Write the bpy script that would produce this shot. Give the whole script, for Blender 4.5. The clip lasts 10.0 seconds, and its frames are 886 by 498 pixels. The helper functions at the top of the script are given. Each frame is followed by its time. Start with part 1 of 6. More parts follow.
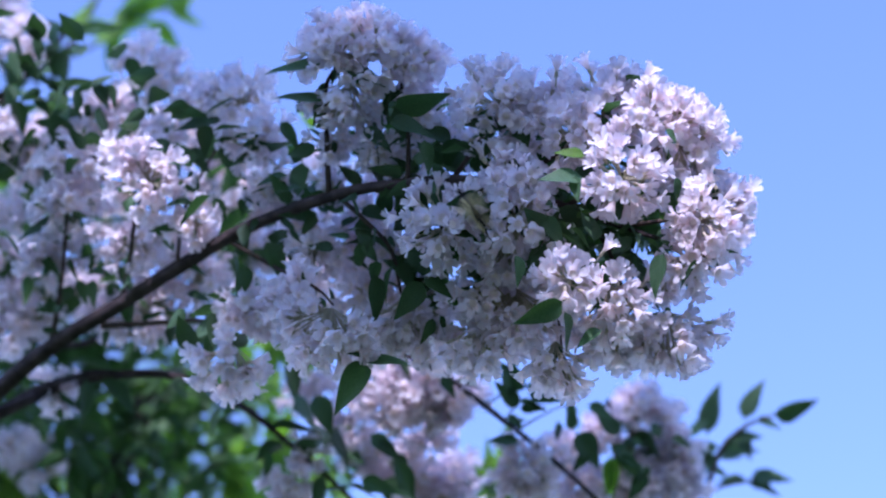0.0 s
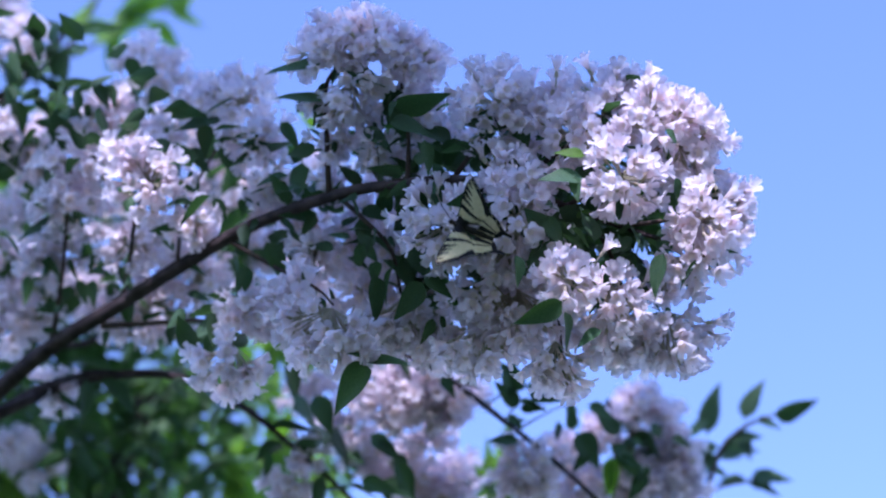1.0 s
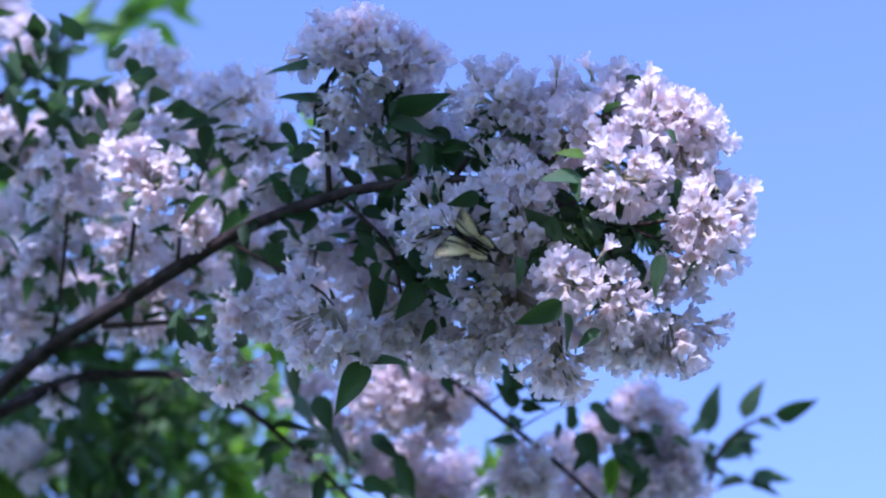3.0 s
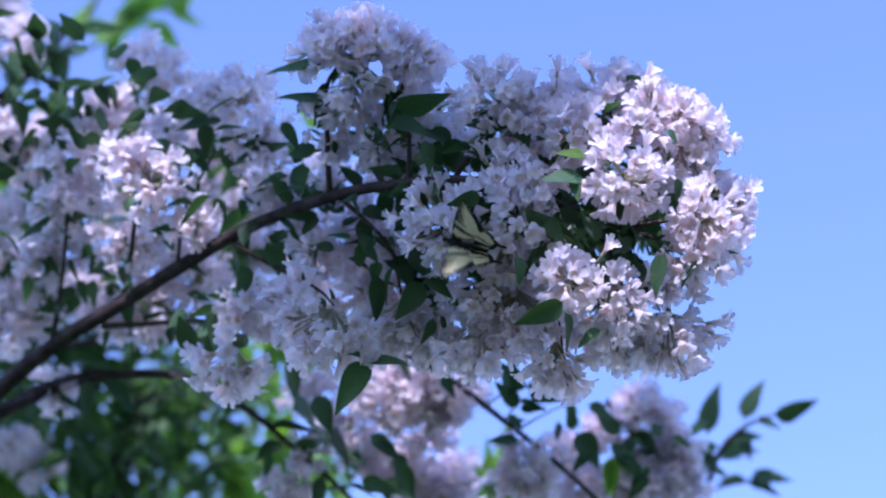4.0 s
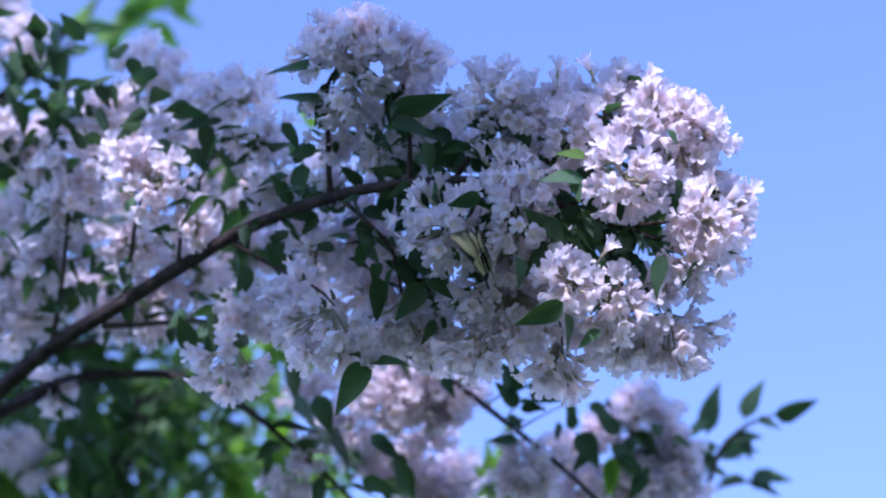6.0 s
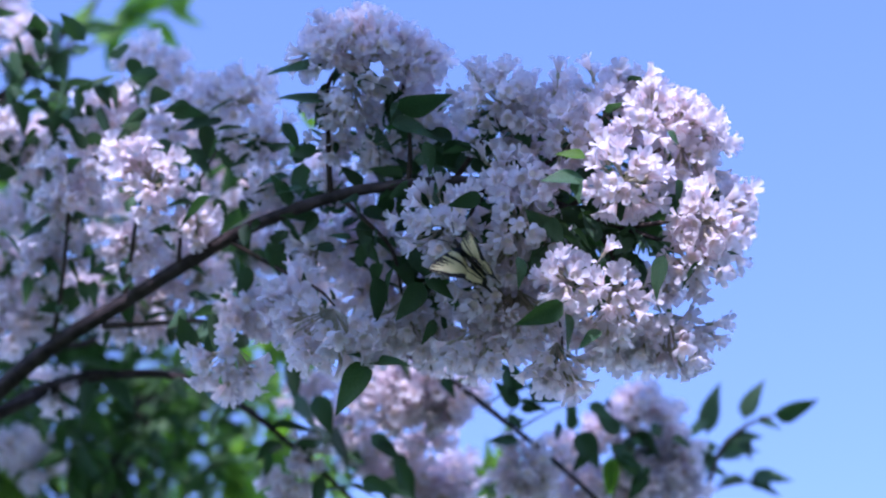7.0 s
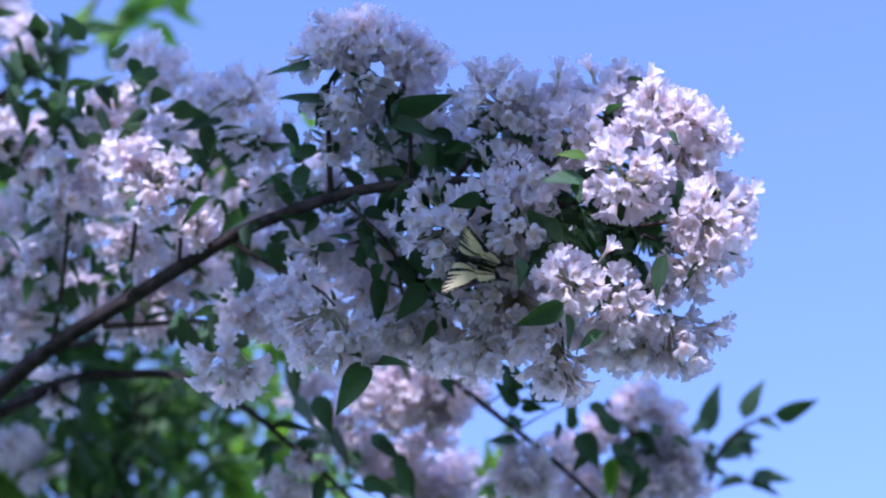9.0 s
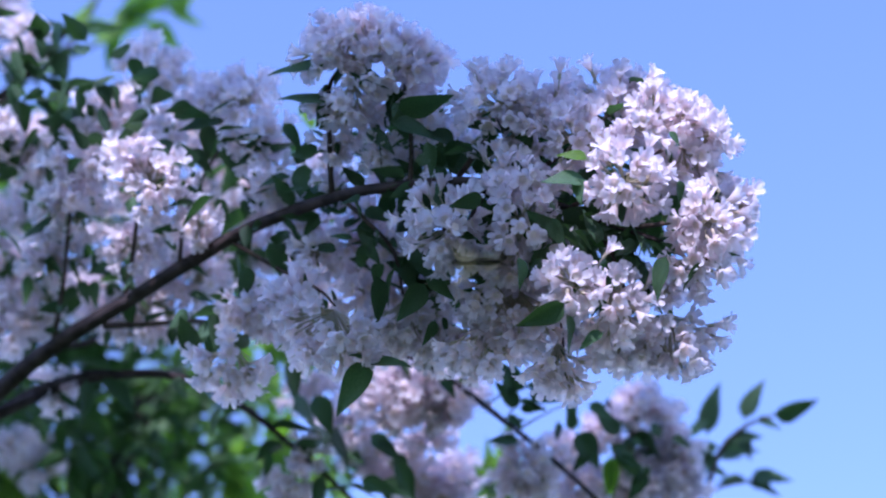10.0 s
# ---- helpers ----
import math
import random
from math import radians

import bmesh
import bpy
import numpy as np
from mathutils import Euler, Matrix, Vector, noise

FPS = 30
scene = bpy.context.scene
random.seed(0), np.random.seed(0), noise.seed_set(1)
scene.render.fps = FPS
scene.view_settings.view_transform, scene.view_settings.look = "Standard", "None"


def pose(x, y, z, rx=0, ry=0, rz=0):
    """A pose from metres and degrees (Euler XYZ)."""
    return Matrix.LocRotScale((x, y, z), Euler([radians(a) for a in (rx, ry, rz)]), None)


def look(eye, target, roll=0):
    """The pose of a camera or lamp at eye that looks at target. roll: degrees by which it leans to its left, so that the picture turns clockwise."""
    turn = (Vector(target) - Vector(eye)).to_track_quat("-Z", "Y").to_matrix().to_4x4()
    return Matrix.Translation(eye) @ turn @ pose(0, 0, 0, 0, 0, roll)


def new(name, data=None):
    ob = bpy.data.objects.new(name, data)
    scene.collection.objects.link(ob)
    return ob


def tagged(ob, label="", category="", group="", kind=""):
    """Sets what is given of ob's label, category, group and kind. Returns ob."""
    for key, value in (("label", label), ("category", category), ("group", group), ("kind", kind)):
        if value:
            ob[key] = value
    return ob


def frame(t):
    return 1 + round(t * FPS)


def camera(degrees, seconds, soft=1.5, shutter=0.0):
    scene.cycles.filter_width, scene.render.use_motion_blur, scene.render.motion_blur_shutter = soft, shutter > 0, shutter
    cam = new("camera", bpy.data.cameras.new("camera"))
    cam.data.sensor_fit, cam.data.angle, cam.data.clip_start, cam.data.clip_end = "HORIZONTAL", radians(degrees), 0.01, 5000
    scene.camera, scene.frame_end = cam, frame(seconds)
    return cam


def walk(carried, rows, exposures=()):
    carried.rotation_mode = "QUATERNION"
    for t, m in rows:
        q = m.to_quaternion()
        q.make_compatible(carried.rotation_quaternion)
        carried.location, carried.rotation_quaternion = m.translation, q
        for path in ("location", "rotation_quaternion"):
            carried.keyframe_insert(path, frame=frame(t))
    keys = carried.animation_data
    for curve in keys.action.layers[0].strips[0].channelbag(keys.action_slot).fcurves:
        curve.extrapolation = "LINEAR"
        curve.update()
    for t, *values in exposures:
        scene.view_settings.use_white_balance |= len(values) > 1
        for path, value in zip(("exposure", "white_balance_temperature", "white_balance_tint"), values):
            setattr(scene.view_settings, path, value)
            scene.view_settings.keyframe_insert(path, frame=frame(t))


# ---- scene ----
# The bush's own frame: right, up and beyond, along the tilt at which the camera looks up
TILT, REACH, EYE = 42.0, 1.42, 1.5
HEART = pose(0, REACH * math.cos(radians(TILT)), EYE + REACH * math.sin(radians(TILT)), TILT, 0, 0)
TURN = HEART.to_3x3()


def at(u, v, w):
    """A place u metres right of, v above and w beyond the heart of the blossom."""
    return HEART @ Vector((u, w, v))


def way(r, u, n):
    """A direction: r to the right, u up, n near."""
    return (TURN @ Vector((r, -n, u))).normalized()


# ---- camera ----
cam = camera(24.0, 10.0, soft=2.1, shutter=0.9)
cam.data.dof.use_dof = True
cam.data.dof.focus_distance = 1.39
cam.data.dof.aperture_fstop = 4.0
STAND = pose(0, 0, EYE, 90 + TILT, 0, 0)
walk(cam, [(0, STAND), (10, STAND)], exposures=[(0, 1.40, 5390, 38), (10, 1.40, 5390, 38)])

# ---- world and sun ----
SUN_WAY = Vector((-0.15, -0.87, 0.46)).normalized()
world = bpy.data.worlds.new("sky")
scene.world = world
world.use_nodes = True
wn = world.node_tree.nodes
sky = wn.new("ShaderNodeTexSky")
sky.sky_type, sky.sun_disc = "NISHITA", False
sky.sun_elevation = math.asin(SUN_WAY.z)
sky.sun_rotation = math.atan2(SUN_WAY.x, SUN_WAY.y)
sky.air_density, sky.dust_density, sky.ozone_density = 0.95, 0.0, 2.1
world.node_tree.links.new(sky.outputs[0], wn["Background"].inputs[0])
wn["Background"].inputs[1].default_value = 0.15
sun = new("sun", bpy.data.lights.new("sun", "SUN"))
sun.data.energy, sun.data.angle, sun.data.color = 2.7, radians(0.53), (1.0, 0.97, 0.92)
sun.matrix_world = look(SUN_WAY * 30, (0, 0, 0))


# ---- materials ----
def shader(name):
    m = bpy.data.materials.new(name)
    m.use_nodes = True
    t = m.node_tree
    return m, t, t.nodes["Principled BSDF"], t.nodes["Material Output"]


def mottled(t, scale, c0, c1, detail=4.0, lo=0.35, hi=0.65, space="Object"):
    """A noise between two colours; returns the colour and the noise."""
    co = t.nodes.new("ShaderNodeTexCoord")
    n = t.nodes.new("ShaderNodeTexNoise")
    n.inputs["Scale"].default_value, n.inputs["Detail"].default_value = scale, detail
    t.links.new(co.outputs[space], n.inputs["Vector"])
    r = t.nodes.new("ShaderNodeValToRGB")
    r.color_ramp.elements[0].position, r.color_ramp.elements[1].position = lo, hi
    r.color_ramp.elements[0].color, r.color_ramp.elements[1].color = (*c0, 1), (*c1, 1)
    t.links.new(n.outputs["Fac"], r.inputs[0])
    return r.outputs[0], n.outputs["Fac"]


def mixed(t, fac, a, b, mode="MIX"):
    n = t.nodes.new("ShaderNodeMix")
    n.data_type, n.blend_type = "RGBA", mode
    for sock, val in ((n.inputs[0], fac), (n.inputs[6], a), (n.inputs[7], b)):
        if isinstance(val, bpy.types.NodeSocket):
            t.links.new(val, sock)
        else:
            sock.default_value = val if isinstance(val, float) else (*val, 1)
    return n.outputs[2]


def varied(t, colour, low, high, joined):
    """Varies a colour's brightness from piece to piece."""
    if joined:
        v = t.nodes.new("ShaderNodeNewGeometry").outputs["Random Per Island"]
    else:
        v = t.nodes.new("ShaderNodeObjectInfo").outputs["Random"]
    r = t.nodes.new("ShaderNodeMapRange")
    r.inputs["To Min"].default_value, r.inputs["To Max"].default_value = low, high
    t.links.new(v, r.inputs["Value"])
    h = t.nodes.new("ShaderNodeHueSaturation")
    t.links.new(r.outputs[0], h.inputs["Value"])
    t.links.new(colour, h.inputs["Color"])
    return h.outputs[0]


def bumped(t, p, fac, strength, distance):
    b = t.nodes.new("ShaderNodeBump")
    b.inputs["Strength"].default_value, b.inputs["Distance"].default_value = strength, distance
    t.links.new(fac, b.inputs["Height"])
    t.links.new(b.outputs[0], p.inputs["Normal"])


def thin(name, c0, c1, through_c, share, rough, spec, scale, low=0.85, high=1.1, joined=False, bump=0.3):
    """A leaf or petal: a matt or waxy face, through which light shines."""
    m, t, p, out = shader(name)
    c, f = mottled(t, scale, c0, c1)
    c = varied(t, c, low, high, joined)
    t.links.new(c, p.inputs["Base Color"])
    p.inputs["Roughness"].default_value = rough
    p.inputs["Specular IOR Level"].default_value = spec
    bumped(t, p, f, bump, 0.0005)
    tr = t.nodes.new("ShaderNodeBsdfTranslucent")
    t.links.new(mixed(t, 1.0, c, through_c, "MULTIPLY"), tr.inputs["Color"])
    mx = t.nodes.new("ShaderNodeMixShader")
    mx.inputs[0].default_value = share
    t.links.new(p.outputs[0], mx.inputs[1])
    t.links.new(tr.outputs[0], mx.inputs[2])
    t.links.new(mx.outputs[0], out.inputs["Surface"])
    return m


def solid(name, c0, c1, rough, scale, bump=0.4, distance=0.001, spec=0.3):
    m, t, p, out = shader(name)
    c, f = mottled(t, scale, c0, c1)
    t.links.new(c, p.inputs["Base Color"])
    p.inputs["Roughness"].default_value = rough
    p.inputs["Specular IOR Level"].default_value = spec
    bumped(t, p, f, bump, distance)
    return m


def veined(m):
    """Adds a pale midrib and slanting side veins to a leaf that lies along y."""
    t = m.node_tree
    p = t.nodes["Principled BSDF"]
    xyz = t.nodes.new("ShaderNodeSeparateXYZ")
    t.links.new(t.nodes.new("ShaderNodeTexCoord").outputs["Object"], xyz.inputs[0])

    def maths(op, a, b=0.0):
        n = t.nodes.new("ShaderNodeMath")
        n.operation = op
        for sock, val in zip(n.inputs, (a, b)):
            if isinstance(val, float):
                sock.default_value = val
            else:
                t.links.new(val, sock)
        return n.outputs[0]

    side = maths("ABSOLUTE", xyz.outputs[0])
    slant = maths("SUBTRACT", xyz.outputs[1], maths("MULTIPLY", side, 0.9))
    wave = maths("POWER", maths("ABSOLUTE", maths("SINE", maths("MULTIPLY", slant, 25.0))), 0.35)
    rib = maths("LESS_THAN", side, 0.012)
    vein = maths("MAXIMUM", maths("SUBTRACT", 1.0, wave), rib)
    for link in p.inputs["Base Color"].links:
        base = link.from_socket
    t.links.new(mixed(t, maths("MULTIPLY", vein, 0.10), base, (0.11, 0.17, 0.08)), p.inputs["Base Color"])
    bumped(t, p, wave, 0.2, 0.0008)
    return m


PETAL = thin("petal", (0.895, 0.835, 0.880), (0.935, 0.892, 0.922), (1.0, 0.97, 1.0), 0.62, 0.6, 0.10, 180)
TUBE = thin("petal_tube", (0.88, 0.800, 0.815), (0.92, 0.855, 0.870), (1.0, 0.94, 0.94), 0.64, 0.6, 0.10, 180)
PETALS = thin("petal_massed", (0.895, 0.835, 0.880), (0.935, 0.892, 0.922), (1.0, 0.97, 1.0), 0.62, 0.6, 0.10, 180, joined=True)
TUBES = thin("tube_massed", (0.88, 0.800, 0.815), (0.92, 0.855, 0.870), (1.0, 0.94, 0.94), 0.64, 0.6, 0.10, 180, joined=True)
THROAT = thin("throat", (0.88, 0.80, 0.74), (0.91, 0.86, 0.80), (1.0, 0.95, 0.90), 0.55, 0.6, 0.1, 400)
CALYX = thin("calyx", (0.50, 0.48, 0.34), (0.58, 0.48, 0.40), (0.9, 1.0, 0.7), 0.35, 0.7, 0.1, 300)
LEAF = thin("leaf", (0.038, 0.078, 0.042), (0.060, 0.110, 0.056), (1.3, 1.8, 0.6), 0.22, 0.55, 0.22, 40, 0.7, 1.3)
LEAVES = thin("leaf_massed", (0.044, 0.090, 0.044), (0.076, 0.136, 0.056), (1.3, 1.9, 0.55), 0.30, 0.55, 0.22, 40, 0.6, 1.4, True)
# Brighter leaf colour; on the bush and the sprays it stands in for sunlight
FRESH_OR_SUNLIT = thin("fresh_or_sunlit_leaf", (0.10, 0.19, 0.040), (0.14, 0.24, 0.050), (1.6, 1.9, 0.45), 0.58, 0.42, 0.4, 30, 0.8, 1.25, True)
veined(LEAF)
BARK = solid("bark", (0.022, 0.016, 0.016), (0.065, 0.047, 0.045), 0.85, 90, 0.8, 0.002)
TWIG = solid("twig_bark", (0.035, 0.024, 0.020), (0.080, 0.055, 0.040), 0.8, 200, 0.5, 0.001)
GRASS = solid("grass", (0.030, 0.060, 0.016), (0.075, 0.115, 0.035), 0.9, 3, 1.0, 0.03)


# ---- shapes ----
def mesh_of(name, verts, faces, mats, slots=None, smooth=True):
    me = bpy.data.meshes.new(name)
    me.from_pydata([tuple(v) for v in verts], [], faces)
    for m in mats:
        me.materials.append(m)
    if slots is not None:
        me.polygons.foreach_set("material_index", slots)
    if smooth:
        me.polygons.foreach_set("use_smooth", [True] * len(me.polygons))
    me.update()
    return me


WORLD = {}


def thing(name, base, label, category, group="", kind=""):
    ob = new(name)
    ob.empty_display_size = 0.05
    WORLD[ob] = Matrix.Translation(base)
    ob.matrix_basis = WORLD[ob]
    return tagged(ob, label, category, group, kind)


def part(name, me, parent, m=None, label="", kind=""):
    """Links a mesh as one part of a thing, at the place m of the world."""
    ob = new(name, me)
    m = WORLD[parent] if m is None else m
    ob.parent = parent
    ob.matrix_basis = WORLD[parent].inverted() @ m
    WORLD[ob] = m
    return tagged(ob, label, kind=kind)


def spline(points, steps):
    """A smooth line through the points."""
    p = [Vector(q) for q in points]
    p = [2 * p[0] - p[1]] + p + [2 * p[-1] - p[-2]]
    line = []
    for i in range(1, len(p) - 2):
        for k in range(steps):
            s = k / steps
            a, b, c, d = p[i - 1], p[i], p[i + 1], p[i + 2]
            line.append(0.5 * (2 * b + (c - a) * s + (2 * a - 5 * b + 4 * c - d) * s ** 2 + (3 * b - a - 3 * c + d) * s ** 3))
    line.append(p[-2])
    return line


def tube_mesh(name, points, r0, r1, mat, sides=8, steps=8, rough=0.1, origin=(0, 0, 0)):
    """A tapered, knobbly branch along the points."""
    line = spline(points, steps)
    o = Vector(origin)
    verts, faces = [], []
    side = Vector((0.3, 1, 0.2))
    for i, q in enumerate(line):
        d = (line[min(i + 1, len(line) - 1)] - line[max(i - 1, 0)]).normalized()
        side = (side - d * side.dot(d)).normalized()
        up = d.cross(side)
        s = i / (len(line) - 1)
        r = r0 + (r1 - r0) * s
        for k in range(sides):
            a = 2 * math.pi * k / sides
            rr = r * (1 + rough * noise.noise(q * 60 + Vector((k, 0, 0))) + 0.6 * rough * noise.noise(q * 17))
            verts.append(q - o + (side * math.cos(a) + up * math.sin(a)) * rr)
    for i in range(len(line) - 1):
        for k in range(sides):
            a, b = i * sides + k, i * sides + (k + 1) % sides
            faces.append((a, b, b + sides, a + sides))
    faces.append(tuple(range(sides))[::-1])
    faces.append(tuple(range(len(verts) - sides, len(verts))))
    return mesh_of(name, verts, faces, [mat])


def branch(parent, points, r0, r1, name="branch", mat=None, sides=8, label=""):
    o = WORLD[parent].translation
    return part(name, tube_mesh(name, points, r0, r1, mat or BARK, sides, origin=o), parent, Matrix.Translation(o), label)


def flower_shape(rnd):
    """One slender bell with five round lobes, the lower ones longer, mouth along +z: corners, faces and the material of each face."""
    verts, faces, slots = [], [], []
    rings = ((0.0, 0.8), (3.8, 1.9), (7.6, 3.8), (11.4, 5.2))
    for z, r in rings:
        for k in range(10):
            a = 2 * math.pi * k / 10
            verts.append((r * math.cos(a), r * math.sin(a), z))
    for i in range(3):
        for k in range(10):
            a, b = i * 10 + k, i * 10 + (k + 1) % 10
            faces.append((a, b, b + 10, a + 10))
            slots.append(1)
    for k in range(5):
        th = 2 * math.pi * k / 5 + rnd.uniform(-0.10, 0.10)
        grow, lift, curl = rnd.uniform(0.92, 1.10) * (1 + 0.10 * math.cos(th)), rnd.uniform(-0.6, 1.2), rnd.uniform(-0.6, 1.6)
        rows = [[30 + (2 * k - 1) % 10, 30 + 2 * k, 30 + (2 * k + 1) % 10]]
        for r, half, z in ((6.7, 29, 13.4), (8.1, 25, 14.7 + 0.5 * lift), (9.1, 13, 15.4 + lift - curl)):
            row = []
            for e in (-1, 0, 1):
                a = th + radians(half) * e
                rr = r * grow * (1.0 if e else 1.06)
                row.append(len(verts))
                verts.append((rr * math.cos(a), rr * math.sin(a), z + (0.6 if e else -0.4) + rnd.uniform(-0.3, 0.3)))
            rows.append(row)
        for low, top in zip(rows, rows[1:]):
            for e in (0, 1):
                faces.append((low[e], low[e + 1], top[e + 1], top[e]))
                slots.append(0)
    n = len(verts)
    for k in range(5):
        a = 2 * math.pi * k / 5
        verts.append((3.7 * math.cos(a), 3.7 * math.sin(a), 9.0))
    verts.append((0, 0, 7.6))
    for k in range(5):
        faces.append((n + k, n + (k + 1) % 5, n + 5))
        slots.append(2)
    return np.array(verts) * 0.001, faces, slots


RND = random.Random(7)
FLOWERS = []
for i in range(8):
    v, f, s = flower_shape(RND)
    FLOWERS.append((v, f, s, mesh_of("flower", v, f, [PETAL, TUBE, THROAT], s)))


def facing(place, axis, roll=0.0, scale=1.0):
    """A pose at the place whose z points along the axis."""
    q = Vector(axis).to_track_quat("Z", "Y") @ Euler((0, 0, roll)).to_quaternion()
    return Matrix.LocRotScale(Vector(place), q, (scale, scale, scale))


def dome(rnd, n, r, spread, hole=0):
    """Bases and directions of n flowers on a dome of radius r round +z, open round its pole where there is a hole."""
    made = []
    top, low = math.cos(radians(hole)), math.cos(radians(spread))
    for i in range(n):
        c = top - (top - low) * (i + 0.5) / n
        a = 2.39996 * i + rnd.uniform(-0.35, 0.35)
        s = math.sqrt(max(0, 1 - c * c))
        d = Vector((s * math.cos(a), s * math.sin(a), c))
        d = (d + Vector((rnd.gauss(0, 0.16), rnd.gauss(0, 0.16), rnd.gauss(0, 0.16)))).normalized()
        base = d * max(0.003, r - 0.0118 + rnd.uniform(-0.010, 0.007))
        aim = (d + Vector((rnd.gauss(0, 0.24), rnd.gauss(0, 0.24), rnd.gauss(0, 0.24)))).normalized()
        made.append((base, aim, rnd.uniform(0, 6.28), rnd.uniform(0.66, 0.90)))
    return made


def stalks(flowers):
    """Stalks and calyces of a cluster: corners and faces."""
    verts, faces = [], []
    for base, aim, roll, size in flowers:
        m = facing(base, aim)
        for p, q, r0, r1 in ((Vector((0, 0, -0.006)), base - aim * 0.003, 0.0005, 0.0005), (base - aim * 0.003, base + aim * 0.0015, 0.0014, 0.0011)):
            n = len(verts)
            for c, r in ((p, r0), (q, r1)):
                for k in range(4):
                    a = math.pi * k / 2
                    verts.append(c + m.to_3x3() @ Vector((r * math.cos(a), r * math.sin(a), 0)))
            for k in range(4):
                b = (k + 1) % 4
                faces.append((n + k, n + b, n + 4 + b, n + 4 + k))
        n = len(verts)
        for k in range(5):
            a = 2 * math.pi * k / 5
            for ang, rad, z in ((a - 0.3, 0.0011, 0.001), (a + 0.3, 0.0011, 0.001), (a, 0.0032, 0.0045)):
                verts.append(base + m.to_3x3() @ Vector((rad * math.cos(ang), rad * math.sin(ang), z)))
            faces.append((n + 3 * k, n + 3 * k + 1, n + 3 * k + 2))
    return verts, faces


MASSED = {}
HEADS = {0.020: 18, 0.026: 30, 0.032: 43, 0.038: 58}
for r in HEADS:
    for k in range(8):
        # the first four are open domes, the others hang like skirts
        fl = dome(RND, HEADS[r] * (8 if k < 4 else 7) // 8, r, 100 if k < 4 else 78, 0 if k % 2 else 8)
        verts, faces = stalks(fl)
        slots = [3] * len(faces)
        for base, aim, roll, size in fl:
            v, f, s, _ = FLOWERS[RND.randrange(len(FLOWERS))]
            m = facing(base, aim, roll, size)
            n = len(verts)
            verts += [m @ Vector(q) for q in v]
            faces += [tuple(n + i for i in q) for q in f]
            slots += s
        MASSED[r, k] = mesh_of("blossom", verts, faces, [PETALS, TUBES, THROAT, CALYX], slots)


def cluster(parent, place, axis, r, hang=False):
    """A head of blossom, its flowers joined."""
    key = min(HEADS, key=lambda q: abs(q - r))
    return part("blossom", MASSED[key, RND.randrange(4) + (4 if hang else 0)], parent, facing(place, axis, RND.uniform(0, 6.28), r / key), kind="stuff")


def near_cluster(parent, place, axis, r, n, spread=100, hole=0):
    """A dome of blossom whose flowers are parts of their own."""
    fl = dome(RND, n, r, spread, hole)
    verts, faces = stalks(fl)
    ob = part("flower_head", mesh_of("flower_head", verts, faces, [CALYX]), parent, facing(place, axis, RND.uniform(0, 6.28)))
    for base, aim, roll, size in fl:
        part("flower", RND.choice(FLOWERS)[3], ob, WORLD[ob] @ facing(base, aim, roll, size))
    return ob


def stray(parent, place, axis, size=0.75):
    """One flower on a thin stalk of its own, apart from the rest."""
    axis = Vector(axis)
    verts, faces = stalks([(Vector((0, 0, 0.004)), Vector((0, 0, 1)), 0.0, size)])
    ob = part("flower_head", mesh_of("flower_head", verts, faces, [CALYX]), parent, facing(place, axis))
    part("flower", RND.choice(FLOWERS)[3], ob, WORLD[ob] @ facing((0, 0, 0.004), (0, 0, 1), RND.uniform(0, 6.28), size))


def leaf_shape(rnd, rows, cols, wide, fold, droop):
    """A pointed leaf of length 1 along +y, folded along its midrib: corners and faces."""
    verts, faces = [], []
    wave = rnd.uniform(0, 6)
    for i in range(rows + 1):
        s = i / rows
        w = wide * 0.5 * (math.sin(math.pi * s ** 0.72) ** 0.85) * (1 - 0.48 * s) + 0.005
        for k in range(cols + 1):
            e = 2 * k / cols - 1
            x = w * e
            z = abs(x) * fold - droop * s * s + 0.015 * math.sin(9 * s + wave) * abs(e)
            verts.append((x, s, z))
    for i in range(rows):
        for k in range(cols):
            a = i * (cols + 1) + k
            faces.append((a, a + 1, a + cols + 2, a + cols + 1))
    n = len(verts)
    verts += [(-0.012, 0.02, -0.01), (0.012, 0.02, -0.01), (0.008, -0.10, 0.0), (-0.008, -0.10, 0.0)]
    faces.append((n, n + 1, n + 2, n + 3))
    return np.array(verts), faces


LEAF_SHAPES = [leaf_shape(RND, 9, 4, RND.uniform(0.50, 0.62), RND.uniform(0.15, 0.5), RND.uniform(0.05, 0.25)) for i in range(6)]
LEAF_MESHES = [mesh_of("leaf", v, f, [LEAF]) for v, f in LEAF_SHAPES]
FRESH_OR_SUNLIT_MESHES = [mesh_of("leaf", v, f, [FRESH_OR_SUNLIT]) for v, f in LEAF_SHAPES]
SMALL_SHAPES = [leaf_shape(RND, 5, 2, RND.uniform(0.42, 0.55), RND.uniform(0.15, 0.5), RND.uniform(0.05, 0.3)) for i in range(4)]


def leaf_pose(base, tip, face):
    """A pose from the base to the tip of a leaf whose upper side looks along face; its scale is the length."""
    base, tip = Vector(base), Vector(tip)
    y = (tip - base).normalized()
    z = Vector(face)
    z = (z - y * z.dot(y)).normalized()
    x = y.cross(z)
    n = (tip - base).length
    return Matrix.Translation(base) @ Matrix((x, y, z)).transposed().to_4x4() @ Matrix.Diagonal((n, n, n, 1))


def leaf(parent, base, tip, face, fresh_or_sunlit=False):
    me = RND.choice(FRESH_OR_SUNLIT_MESHES if fresh_or_sunlit else LEAF_MESHES)
    return part("leaf", me, parent, leaf_pose(base, tip, face))


